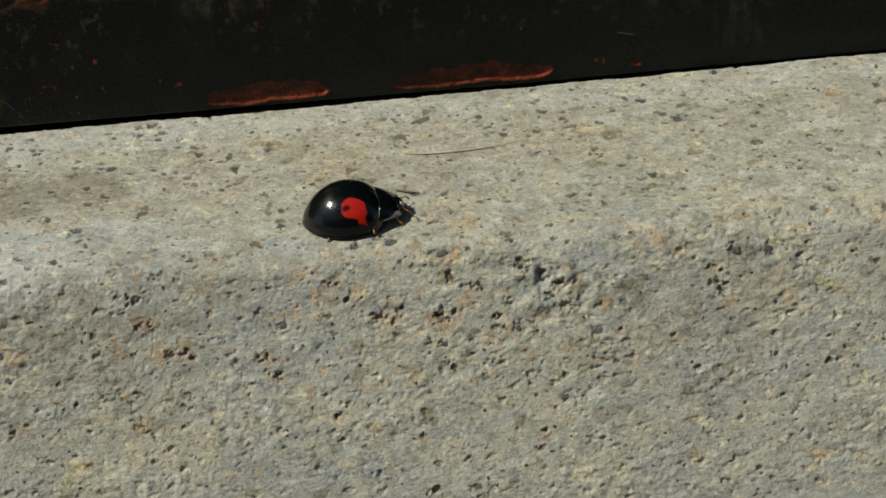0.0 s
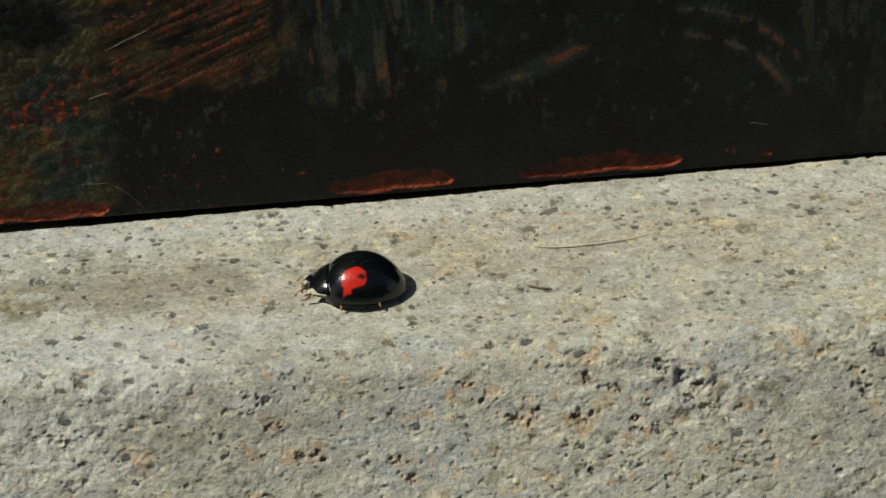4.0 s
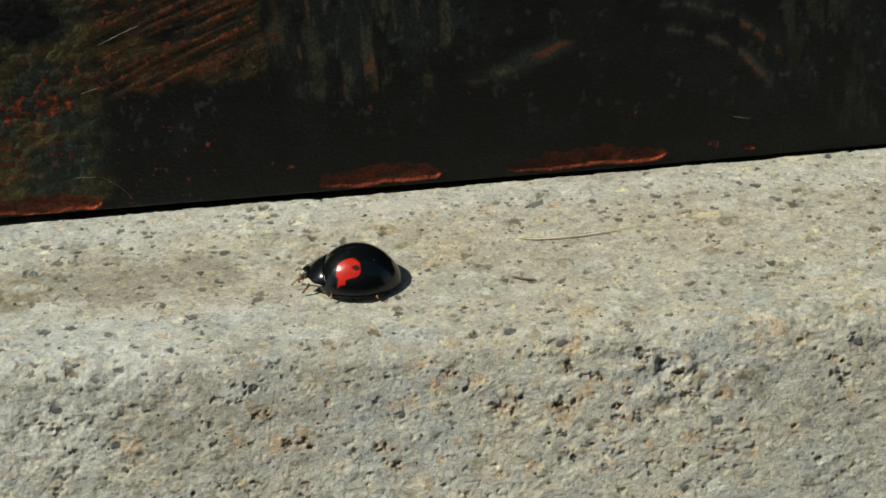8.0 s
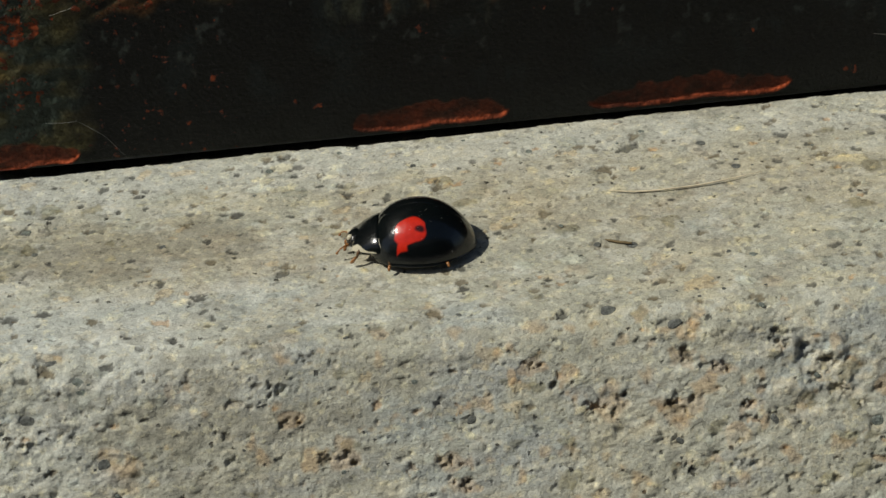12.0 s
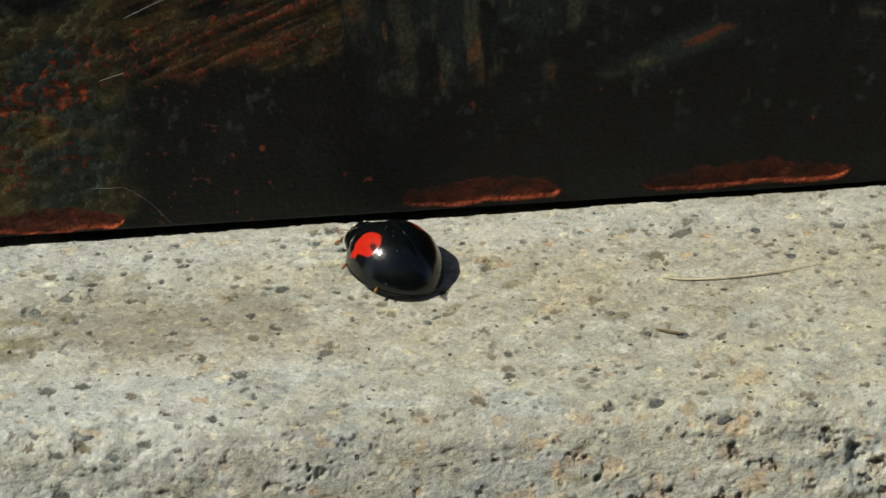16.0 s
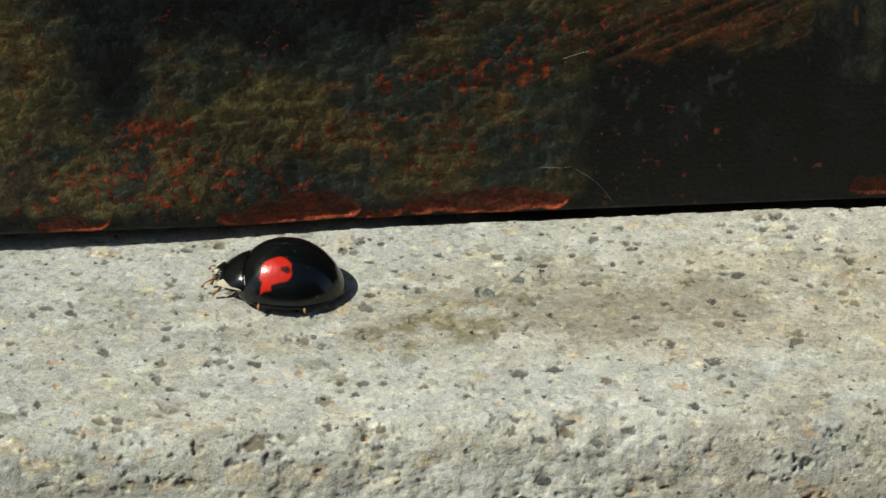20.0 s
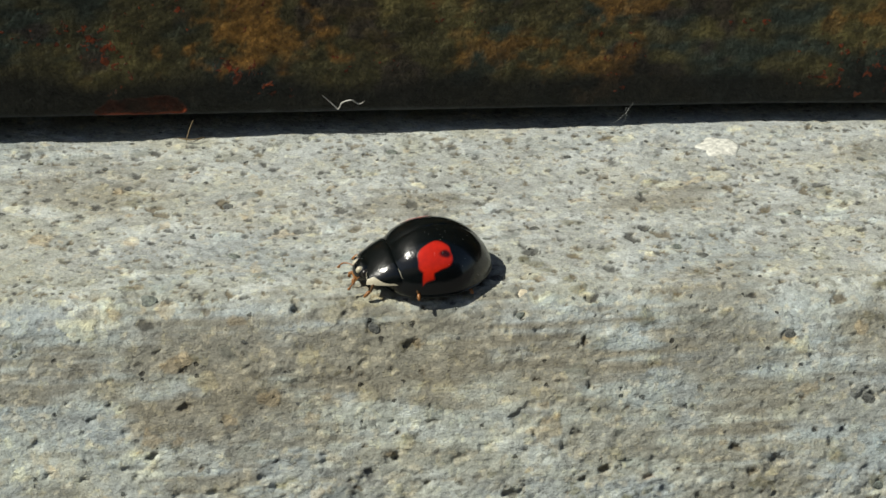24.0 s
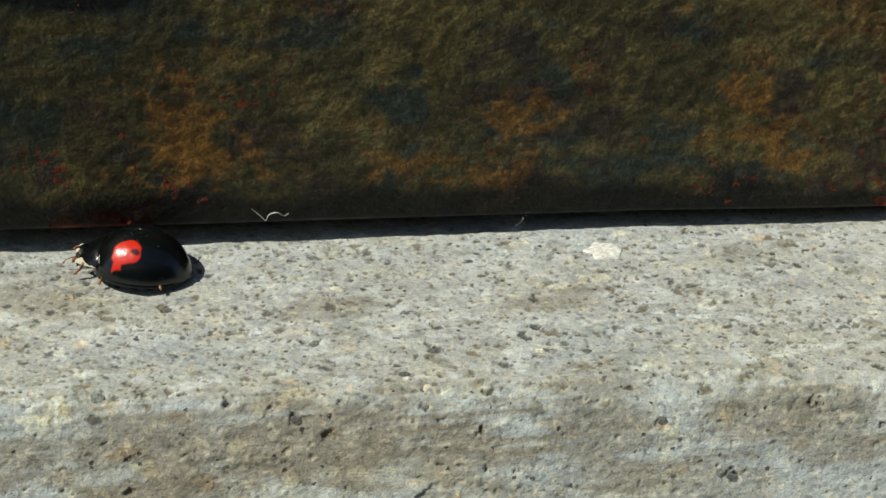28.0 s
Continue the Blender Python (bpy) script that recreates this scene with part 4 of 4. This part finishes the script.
def splash(name, x, s, rx, rs, thick, mat, seed):
    """A thin uneven dried spot that lies on the sill."""
    bm = bmesh.new()
    rg = random.Random(seed)
    rings, n = [], 26
    lobes = [(rg.uniform(0.03, 0.1), rg.randint(2, 7), rg.uniform(0, 6.3)) for _ in range(4)]
    mid = bm.verts.new(on_sill(x, s, thick))
    for r, h in ((0.3, 1.0), (0.6, 0.9), (0.85, 0.75), (1.0, 0.2), (1.04, -1.5)):
        ring = []
        for i in range(n):
            q = 2 * math.pi * i / n
            w = r * (1 + sum(a * math.sin(k * q + p) for a, k, p in lobes))
            ring.append(bm.verts.new(on_sill(x + rx * w * math.cos(q), s + rs * w * math.sin(q), thick * (h + 0.25 * rg.uniform(-1, 1)) + 0.03)))
        rings.append(ring)
    for i in range(n):
        bm.faces.new((mid, rings[0][i], rings[0][(i + 1) % n]))
    for a, b in zip(rings, rings[1:]):
        for i in range(n):
            bm.faces.new((a[i], b[i], b[(i + 1) % n], a[(i + 1) % n]))
    bmesh.ops.recalc_face_normals(bm, faces=bm.faces[:])
    ob = part(name, bm, mat, None)
    return ob


tagged(splash("white_splash", -66.0, 2.5, 1.05, 0.85, 0.07, CHALK, 3), "small chalky white dried splash on the concrete", "stain")


# ---- the ladybird: x ahead, y to its left, z up, millimetres ----
A_FRONT, A_REAR, B_WID, H_TOP, Z_RIM = 3.05, 2.76, 2.4, 2.4, 0.25


def dome(u, q):
    """A place on the wing cases: u from 0 at the crown to 1 at the rim, q the angle from ahead."""
    w = math.sin(u * math.pi / 2)
    c, s = math.cos(q), math.sin(q)
    front = 1.0 - 0.1 * max(c, 0) ** 2
    x = (A_FRONT if c > 0 else A_REAR) * w * (abs(c) ** (0.86 if c > 0 else 1.0)) * (1 if c > 0 else -1) * front
    y = B_WID * w * (abs(s) ** (0.9 if c > 0 else 1.0)) * (1 if s > 0 else -1) * egg(x)
    z = Z_RIM + H_TOP * math.cos(u * math.pi / 2) ** (0.97 + 0.3 * max(-c, 0) ** 1.5)
    return Vector((x, y, z))


def egg(x):
    """The wing cases narrow a little towards their tip."""
    return 1.0 - 0.14 * max(0.0, -x / A_REAR) ** 1.4


def dome_at(x, y, lift=0.0):
    """The place on the wing cases over (x, y), lifted along the outward way."""
    long = A_FRONT * 0.9 if x > 0 else A_REAR
    y = y / egg(x)
    q = math.atan2(y / B_WID, x / long)
    w = min(1.0, math.hypot(y / B_WID, x / long))
    u = math.asin(w) * 2 / math.pi
    p = dome(u, q)
    centre = Vector((p.x * 0.45, p.y * 0.35, 0.3))
    return p + lift * (p - centre).normalized()


def spot_weight(x, v):
    """1 inside the red spot, falling softly to 0; x ahead, v the way round from the crown, in mm."""
    wave = 0.04 * math.sin(7 * x + 3 * v) + 0.03 * math.sin(11 * v - 5 * x)
    d = (abs((x - 0.36) / 0.7) ** 2.4 + abs((v - 1.84) / 0.72) ** 2.4) ** (1 / 2.4) - 1 + wave
    tail = max(abs(x - 0.66 - 0.1 * (v - 2.4)) / 0.24 - 1, (v - 2.82) / 0.25, (1.6 - v) / 0.25) * 0.4 + wave
    d = min(d, tail)
    dot = math.hypot((x + 0.06) / 0.2, (v - 1.8) / 0.16) - 1 + 3 * wave
    def soft(a, b, k):
        k = min(1.0, max(0.0, (k - a) / (b - a)))
        return k * k * (3 - 2 * k)
    return soft(0.06, -0.1, d) * (1 - 0.93 * soft(0.45, -0.35, dot))


def wing_case(side, parent):
    bm = bmesh.new()
    nu, nq = 22, 30
    grid = []
    for i in range(nu + 1):
        row = []
        for j in range(nq + 1):
            q = math.pi * j / nq
            p = dome(i / nu, q * 0.9999 + 0.00005)
            if j in (0, nq):                       # rounded seam between the two cases
                p.z -= 0.035
                p.y = 0.006
            elif j in (1, nq - 1):
                p.z -= 0.008
            row.append(bm.verts.new((p.x * MM, side * p.y * MM, p.z * MM)))
        grid.append(row)
    for k, (out, down) in enumerate(((1.006, 0.01), (1.0, 0.06), (0.97, 0.09), (0.9, 0.06))):   # turned-up rim
        grid.append([bm.verts.new((v.co.x * (out if v.co.x < 0.4 * A_FRONT * MM else min(out, 0.99)), v.co.y * out, v.co.z - down * MM * 0.8)) for v in grid[nu]])
    for a, b in zip(grid, grid[1:]):
        for j in range(nq):
            bm.faces.new((a[j], b[j], b[j + 1], a[j + 1]))
    bmesh.ops.remove_doubles(bm, verts=bm.verts[:], dist=1e-7)
    bmesh.ops.recalc_face_normals(bm, faces=bm.faces[:])
    case = part("wing_case", bm, SHELL, parent, "glossy black wing case with one red spot")
    # the red spot: a rounded patch with a tail towards the rim, a soft border and a dark dot in its hinder half
    bm = bmesh.new()
    nx, nv = 44, 56
    paint = bm.verts.layers.float_color.new("paint")
    grid = []
    for i in range(nx + 1):
        row = []
        for j in range(nv + 1):
            x, v = -0.5 + 1.75 * i / nx, 0.75 + 2.5 * j / nv
            w = spot_weight(x, v)
            p = dome_at(x, min(B_WID * math.sin(v / B_WID), 2.385) * egg(x), 0.004 + 0.006 * min(1.0, 3 * w))
            vert = bm.verts.new((p.x * MM, side * p.y * MM, p.z * MM))
            vert[paint] = (0.0022 + 0.5 * w, 0.0034 + 0.0136 * w, 0.0036 + 0.0016 * w, 1)
            row.append((vert, w))
        grid.append(row)
    for a, b in zip(grid, grid[1:]):
        for j in range(nv):
            four = (a[j], b[j], b[j + 1], a[j + 1])
            if max(w for _, w in four) > 0.02:
                bm.faces.new([v for v, _ in four])
    bmesh.ops.delete(bm, geom=[v for v in bm.verts if not v.link_faces], context="VERTS")
    bmesh.ops.recalc_face_normals(bm, faces=bm.faces[:])
    part("spot", bm, SPOT_RED, case, "scarlet red spot with a dark dot")
    return case


def ellipsoid(c, r, tilt=0.0, seg=16):
    bm = bmesh.new()
    bmesh.ops.create_uvsphere(bm, u_segments=seg, v_segments=seg * 2 // 3, radius=1.0)
    m = Matrix.Translation(Vector(c) * MM) @ Matrix.Rotation(radians(tilt), 4, "Y") @ Matrix.Diagonal((r[0] * MM, r[1] * MM, r[2] * MM, 1))
    bmesh.ops.transform(bm, matrix=m, verts=bm.verts[:])
    return bm


def shield_at(u, v, lift=0.0):
    """The neck shield: u from its hind edge (0) to its front (1), v from its right (-1) to its left (1)."""
    wide = 1.8 * (1 - 0.38 * u ** 1.6)
    x = 2.22 + 1.22 * u - 0.3 * v * v * (1 - u) + 0.12 * v * v * u
    ang = v * 1.42
    y = wide * math.sin(ang) / math.sin(1.42)
    crown = 1.72 - 0.34 * u - 0.42 * u * u
    z = 0.42 + (crown - 0.42) * max(math.cos(ang), 0) ** 0.75
    p = Vector((x, y, z))
    return p + lift * (p - Vector((2.7, 0, 0.3))).normalized()


def shield(parent):
    bm = bmesh.new()
    nu, nv = 12, 26
    g = [[bm.verts.new(shield_at(i / nu, -1 + 2 * j / nv) * MM) for j in range(nv + 1)] for i in range(nu + 1)]
    g = [[bm.verts.new((shield_at(0, -1 + 2 * j / nv) + Vector((-0.12, 0, -0.22))) * MM) for j in range(nv + 1)]] + g
    g += [[bm.verts.new((shield_at(1, -1 + 2 * j / nv) + Vector((-0.12, 0, -0.2))) * MM) for j in range(nv + 1)]]
    for a, b in zip(g, g[1:]):
        for j in range(nv):
            bm.faces.new((a[j], b[j], b[j + 1], a[j + 1]))
    bmesh.ops.recalc_face_normals(bm, faces=bm.faces[:])
    body = part("neck_shield", bm, SHELL, parent, "glossy black neck shield with cream side markings")

    def patch(name, inside, label, mat=CREAM):
        bm = bmesh.new()
        nu, nv = 60, 120
        made = {}

        def vert(i, j):
            if (i, j) not in made:
                made[i, j] = bm.verts.new(shield_at(i / nu, -1 + 2 * j / nv, 0.012) * MM)
            return made[i, j]

        for i in range(nu):
            for j in range(nv):
                if inside((i + 0.5) / nu, -1 + 2 * (j + 0.5) / nv):
                    bm.faces.new((vert(i, j), vert(i + 1, j), vert(i + 1, j + 1), vert(i, j + 1)))
        bmesh.ops.recalc_face_normals(bm, faces=bm.faces[:])
        part(name, bm, mat, body, label)

    for side in (1, -1):
        patch("side_marking", lambda u, v, side=side: side * v > 0.975 - 0.27 * min(1.0, max(0.0, u - 0.4) * 2.4) + 0.03 * math.sin(14 * u) or (u < 0.022 and 0.6 < side * v < 0.85), "cream white side marking")
    patch("front_margin", lambda u, v: u > 0.98 and abs(v) < 0.8, "thin cream front margin", CREAM_DULL)
    return body


def leg(side, hip, knee, ankle, toe, parent):
    """A leg hinged at its hip: thigh, then shin and foot as pieces of their own."""
    hip, knee, ankle, toe = (Vector((p[0], side * p[1], p[2])) for p in (hip, knee, ankle, toe))
    k, a, t = (knee - hip) * MM, (ankle - hip) * MM, (toe - hip) * MM
    ob = tube("leg", [Vector(), k * 0.35, k * 0.7, k], 0.17 * MM, LEG_BLACK, parent, 0.6)
    ob.location = hip * MM
    bow = Vector((0, 0, 0.08 * MM))
    tube("shin", [k * 0.97, k.lerp(a, 0.33) + bow, k.lerp(a, 0.66) + bow, a], 0.085 * MM, LEG_BROWN, ob, 0.75)
    m1, m2 = a.lerp(t, 0.35) + Vector((0, 0, 0.05 * MM)), a.lerp(t, 0.7)
    tube("foot", [a, m1, m2, t], 0.085 * MM, AMBER, ob, 0.6)
    return tagged(ob, "thin dark leg with an amber foot")


def ladybird():
    bug = new("ladybird")
    tagged(bug, "glossy black ladybird with two red spots walking on concrete", "beetle")
    for side in (1, -1):
        wing_case(side, bug)
    part("abdomen", ellipsoid((-0.1, 0, 0.5), (2.4, 1.95, 0.34)), BELLY, bug, "flat dark brown underside")
    shield(bug)
    head = part("head", ellipsoid((3.42, 0, 0.68), (0.52, 0.66, 0.44), 35), SHELL, bug, "black head with cream cheeks")
    for side in (1, -1):
        part("eye", ellipsoid((3.46, side * 0.56, 0.78), (0.21, 0.15, 0.22), 0, 12), LEG_BLACK, head, "dark compound eye")
        part("cheek_marking", ellipsoid((3.66, side * 0.3, 0.86), (0.2, 0.16, 0.17), 30, 12), CREAM, head, "cream cheek marking")
        s = side
        tube("antenna", smooth_line([Vector((3.72, s * 0.48, 0.6)) * MM, Vector((4.0, s * 0.78, 0.6)) * MM, Vector((4.2, s * 0.92, 0.5)) * MM, Vector((4.32, s * 0.95, 0.36)) * MM], 4), 0.034 * MM, AMBER, bug, 0.8)
        part("antenna_club", ellipsoid((4.33, s * 0.95, 0.33), (0.09, 0.06, 0.07), 40, 8), AMBER, bug)
        tube("palp", [Vector((3.82, s * 0.2, 0.45)) * MM, Vector((3.96, s * 0.3, 0.32)) * MM, Vector((3.98, s * 0.35, 0.14)) * MM], 0.09 * MM, AMBER, bug, 0.9)
    part("mouth", ellipsoid((3.78, 0, 0.44), (0.16, 0.36, 0.15), 40, 10), AMBER, head, "amber mouthparts")
    dust = random.Random(31)
    for _ in range(48):
        x, y, a = dust.gauss(-1.1, 1.1), dust.choice((-1, 1)) * abs(dust.gauss(1.2, 0.7)), dust.uniform(0, 180)
        if (x / 2.7) ** 2 + (y / 2.4) ** 2 > 0.93 or x > 2.0:
            continue
        d = Vector((math.cos(radians(a)), math.sin(radians(a)))) * dust.uniform(0.008, 0.02 + 0.05 * dust.random() ** 3)
        tube("dust_fleck", [dome_at(x - d.x, y - d.y, 0.006) * MM, dome_at(x, y, 0.01) * MM, dome_at(x + d.x, y + d.y, 0.006) * MM], (0.005 + 0.01 * dust.random() ** 2) * MM, FLECK, bug)
    legs = []
    for side in (1, -1):
        legs.append(leg(side, (2.5, 0.7, 0.5), (3.05, 1.25, 0.7), (3.3, 1.45, 0.3), (3.62, 1.5, 0.03), bug))
        legs.append(leg(side, (1.1, 0.9, 0.45), (1.6, 1.85, 0.5), (1.55, 2.15, 0.25), (1.6, 2.38, 0.03), bug))
        legs.append(leg(side, (-0.7, 0.9, 0.45), (-1.15, 1.75, 0.45), (-1.3, 1.95, 0.18), (-1.45, 2.15, 0.03), bug))
    return bug, legs


bug, legs = ladybird()

# The ladybird's way: seconds, x, distance from the wall (mm), heading (degrees, 0 along the sill to the right, 90 to the wall),
# nose up, roll, and how far beyond its place it takes the tilt from.
WAY = [
    (0, 0.31, 14.06, 5, 0, 0, -0.9), (0.3, 0.42, 12.05, 30, 0, 0, -0.9), (0.6, -0.47, 11.07, 60, 0, 7, -0.9), (0.9, -0.67, 9.46, 86, 0, 7, -0.9),
    (1.2, -1.78, 10.08, 98, 0, 7, -0.9), (1.5, -2.75, 10.69, 130, 0, 0, -0.9), (1.8, -2.65, 9.41, 130, 0, 0, -0.9), (2.1, -3.78, 9.99, 125, 0, 0, -0.9),
    (2.4, -3.56, 9.15, 125, 0, 0, -0.9), (2.7, -3.62, 9.08, 128, 0, 0, -0.9), (3, -3.77, 8.06, 128, 0, 0, -0.9), (3.2, -3.82, 10.13, 145, 0, 0, -0.9),
    (3.4, -3.56, 10.96, 160, 0, 0, -0.9), (3.6, -4.80, 10.64, 171, 0, 6, -0.9), (4, -6.66, 10.11, 173, 0, 6, -0.9), (4.5, -6.46, 9.93, 172, 0, 6, -0.9),
    (5.5, -6.30, 10.00, 171, 0, 6, -0.9), (6.5, -5.98, 10.09, 170, 0, 6, -0.9), (7, -5.95, 10.07, 170, 0, 6, -0.9), (7.5, -5.95, 10.09, 170, 0, 6, -0.9),
    (8, -6.10, 10.24, 170, 0, 6, -0.9), (8.5, -5.87, 10.13, 171, 0, 6, -0.9), (9, -5.93, 10.08, 171, 0, 6, -0.9), (9.5, -5.67, 10.11, 172, 0, 6, -0.9),
    (10, -5.66, 9.97, 172, 0, 6, -0.9), (10.5, -5.63, 10.12, 172, 0, 6, -0.9), (11, -5.57, 10.19, 172, 0, 6, -0.9), (11.5, -5.42, 10.15, 172, 0, 6, -0.9),
    (12.5, -5.60, 9.80, 172, 0, 6, -0.9), (13, -5.00, 9.00, 160, 0, 6, -0.9), (13.5, -5.66, 7.78, 147, 0, 6, -0.9), (14, -10.86, 5.73, 152, 0, 6, -0.9),
    (14.3, -13.30, 4.37, 152, 0, 6, -0.9), (14.5, -12.90, 4.41, 146, 0, 6, -0.9), (14.7, -11.29, 5.27, 120, 0, 6, -0.9), (15, -9.75, 5.19, 98, 0, 0, -0.9),
    (15.2, -8.95, 3.03, 90, 6, 0, -0.9), (15.4, -9.13, 2.53, 92, 14, 0, -0.9), (15.6, -8.94, 3.16, 92, 22, 0, -0.9), (15.8, -8.94, 4.47, 92, 4, 8, -0.9),
    (16, -8.88, 4.78, 119, 0, 8, -0.9), (16.2, -8.02, 6.19, 155, 0, 8, -0.9), (16.5, -9.15, 5.79, 180, 0, 8, -0.9), (16.8, -9.04, 7.31, 201, 0, 8, -0.9),
    (17, -11.01, 7.63, 202, 0, 8, -0.9), (17.2, -13.32, 7.38, 206, 0, 8, -0.9), (17.5, -17.05, 8.41, 185, 0, 8, -0.9), (18, -22.44, 5.95, 178, 0, 8, -0.9),
    (18.5, -27.67, 4.22, 178, 0, 8, -0.9), (19, -33.05, 3.02, 165, 0, 8, -0.9), (19.5, -36.30, 3.42, 158, 0, 8, -0.9), (20, -37.38, 4.91, 168, 0, 8, -0.9),
    (20.2, -39.68, 5.19, 165, 0, 8, -0.9), (20.5, -43.29, 5.32, 150, 0, 8, -0.9), (21.2, -51.00, 5.00, 168, 0, 8, -0.9), (21.9, -58.50, 3.60, 174, 0, 8, -0.9),
    (22.5, -64.78, 2.26, 182, 0, 8, -0.9), (23, -69.11, 4.53, 202, 0, 8, -0.9), (23.5, -76.37, 9.27, 215, 0, 8, -0.9), (24, -81.43, 12.81, 190, 0, 0, -0.9),
    (24.2, -80.57, 12.54, 215, 0, 0, -0.9), (24.4, -79.02, 14.82, 240, 0, 0, -0.3), (24.6, -80.09, 16.08, 255, 0, -5, 0.5), (24.8, -81.75, 17.84, 255, 0, -9, 1),
    (25, -79.77, 15.95, 247, 0, -11, 1.2), (25.2, -81.95, 11.47, 225, 0, -6, 0.3), (25.4, -81.41, 13.43, 205, 0, 0, -0.5), (25.6, -77.00, 12.70, 192, 0, 0, -0.9),
    (25.8, -75.76, 11.75, 180, 0, 0, -0.9), (26, -74.94, 11.50, 153, 0, 7, -0.9), (26.2, -75.41, 11.37, 137, 0, 7, -0.9), (26.4, -77.04, 8.18, 133, 0, 7, -0.9),
    (26.6, -76.87, 3.62, 122, 0, 7, -0.9), (26.8, -78.42, 4.44, 138, 0, 7, -0.9), (27, -79.88, 3.10, 155, 0, 7, -0.9), (27.2, -81.35, 3.25, 168, 0, 7, -0.9),
    (27.4, -83.54, 2.82, 175, 0, 7, -0.9), (27.6, -86.61, 3.17, 170, 0, 7, -0.9), (27.8, -89.67, 3.57, 172, 0, 7, -0.9), (28, -91.84, 2.74, 160, 0, 7, -0.9),
]


def motions():
    rows, travelled, last = [], [], None
    for t, x, s, heading, nose, roll, over in WAY:
        h = radians(heading)
        lean = s + over                             # where on the edge it takes its tilt from
        ahead = [sill_point(x + d * math.cos(h), lean - d * math.sin(h), 0.0)[0] for d in (1.6, -1.6)]
        across = [sill_point(x - d * math.sin(h), lean - d * math.cos(h), 0.0)[0] for d in (1.4, -1.4)]
        fx = Vector(ahead[0] - ahead[1]).normalized()
        fy = Vector(across[0] - across[1]).normalized()
        fz = fx.cross(fy).normalized()
        fy = fz.cross(fx)
        here = Vector(sill_point(x, s, 0.0)[0])
        turn = Matrix((fx, fy, fz)).transposed().to_4x4() @ Matrix.Rotation(radians(-nose), 4, "Y") @ Matrix.Rotation(radians(roll), 4, "X")
        m = Matrix.Translation(here * MM) @ turn
        rows.append((t, m))
        if last is not None:
            travelled.append((t, (here - last[1]).length + 0.035 * abs(heading - last[2])))
        last = (t, here, heading)
    walk(bug, rows)
    # legs swing in two sets of three while it walks
    times = [WAY[0][0]] + [t for t, _ in travelled]
    dist = np.cumsum([0.0] + [d for _, d in travelled])
    ticks = np.arange(0, 28.01, 0.1)
    way = np.interp(ticks, times, dist)
    speed = np.gradient(way, ticks)
    for k, ob in enumerate(legs):
        side, pair = (1 if k < 3 else -1), k % 3
        phase = math.pi * ((pair + (0 if side > 0 else 1)) % 2)
        base = ob.location.copy()
        keyed = []
        for t, d, v in zip(ticks, way, speed):
            reach = min(1.0, v / 1.5)
            swing = side * -15 * reach * math.sin(d * 2.1 + phase)
            raise_ = side * 9 * reach * max(0.0, math.cos(d * 2.1 + phase))
            keyed.append((float(t), Matrix.Translation(base) @ Euler((radians(raise_), 0, radians(swing))).to_matrix().to_4x4()))
        walk(ob, keyed)


motions()
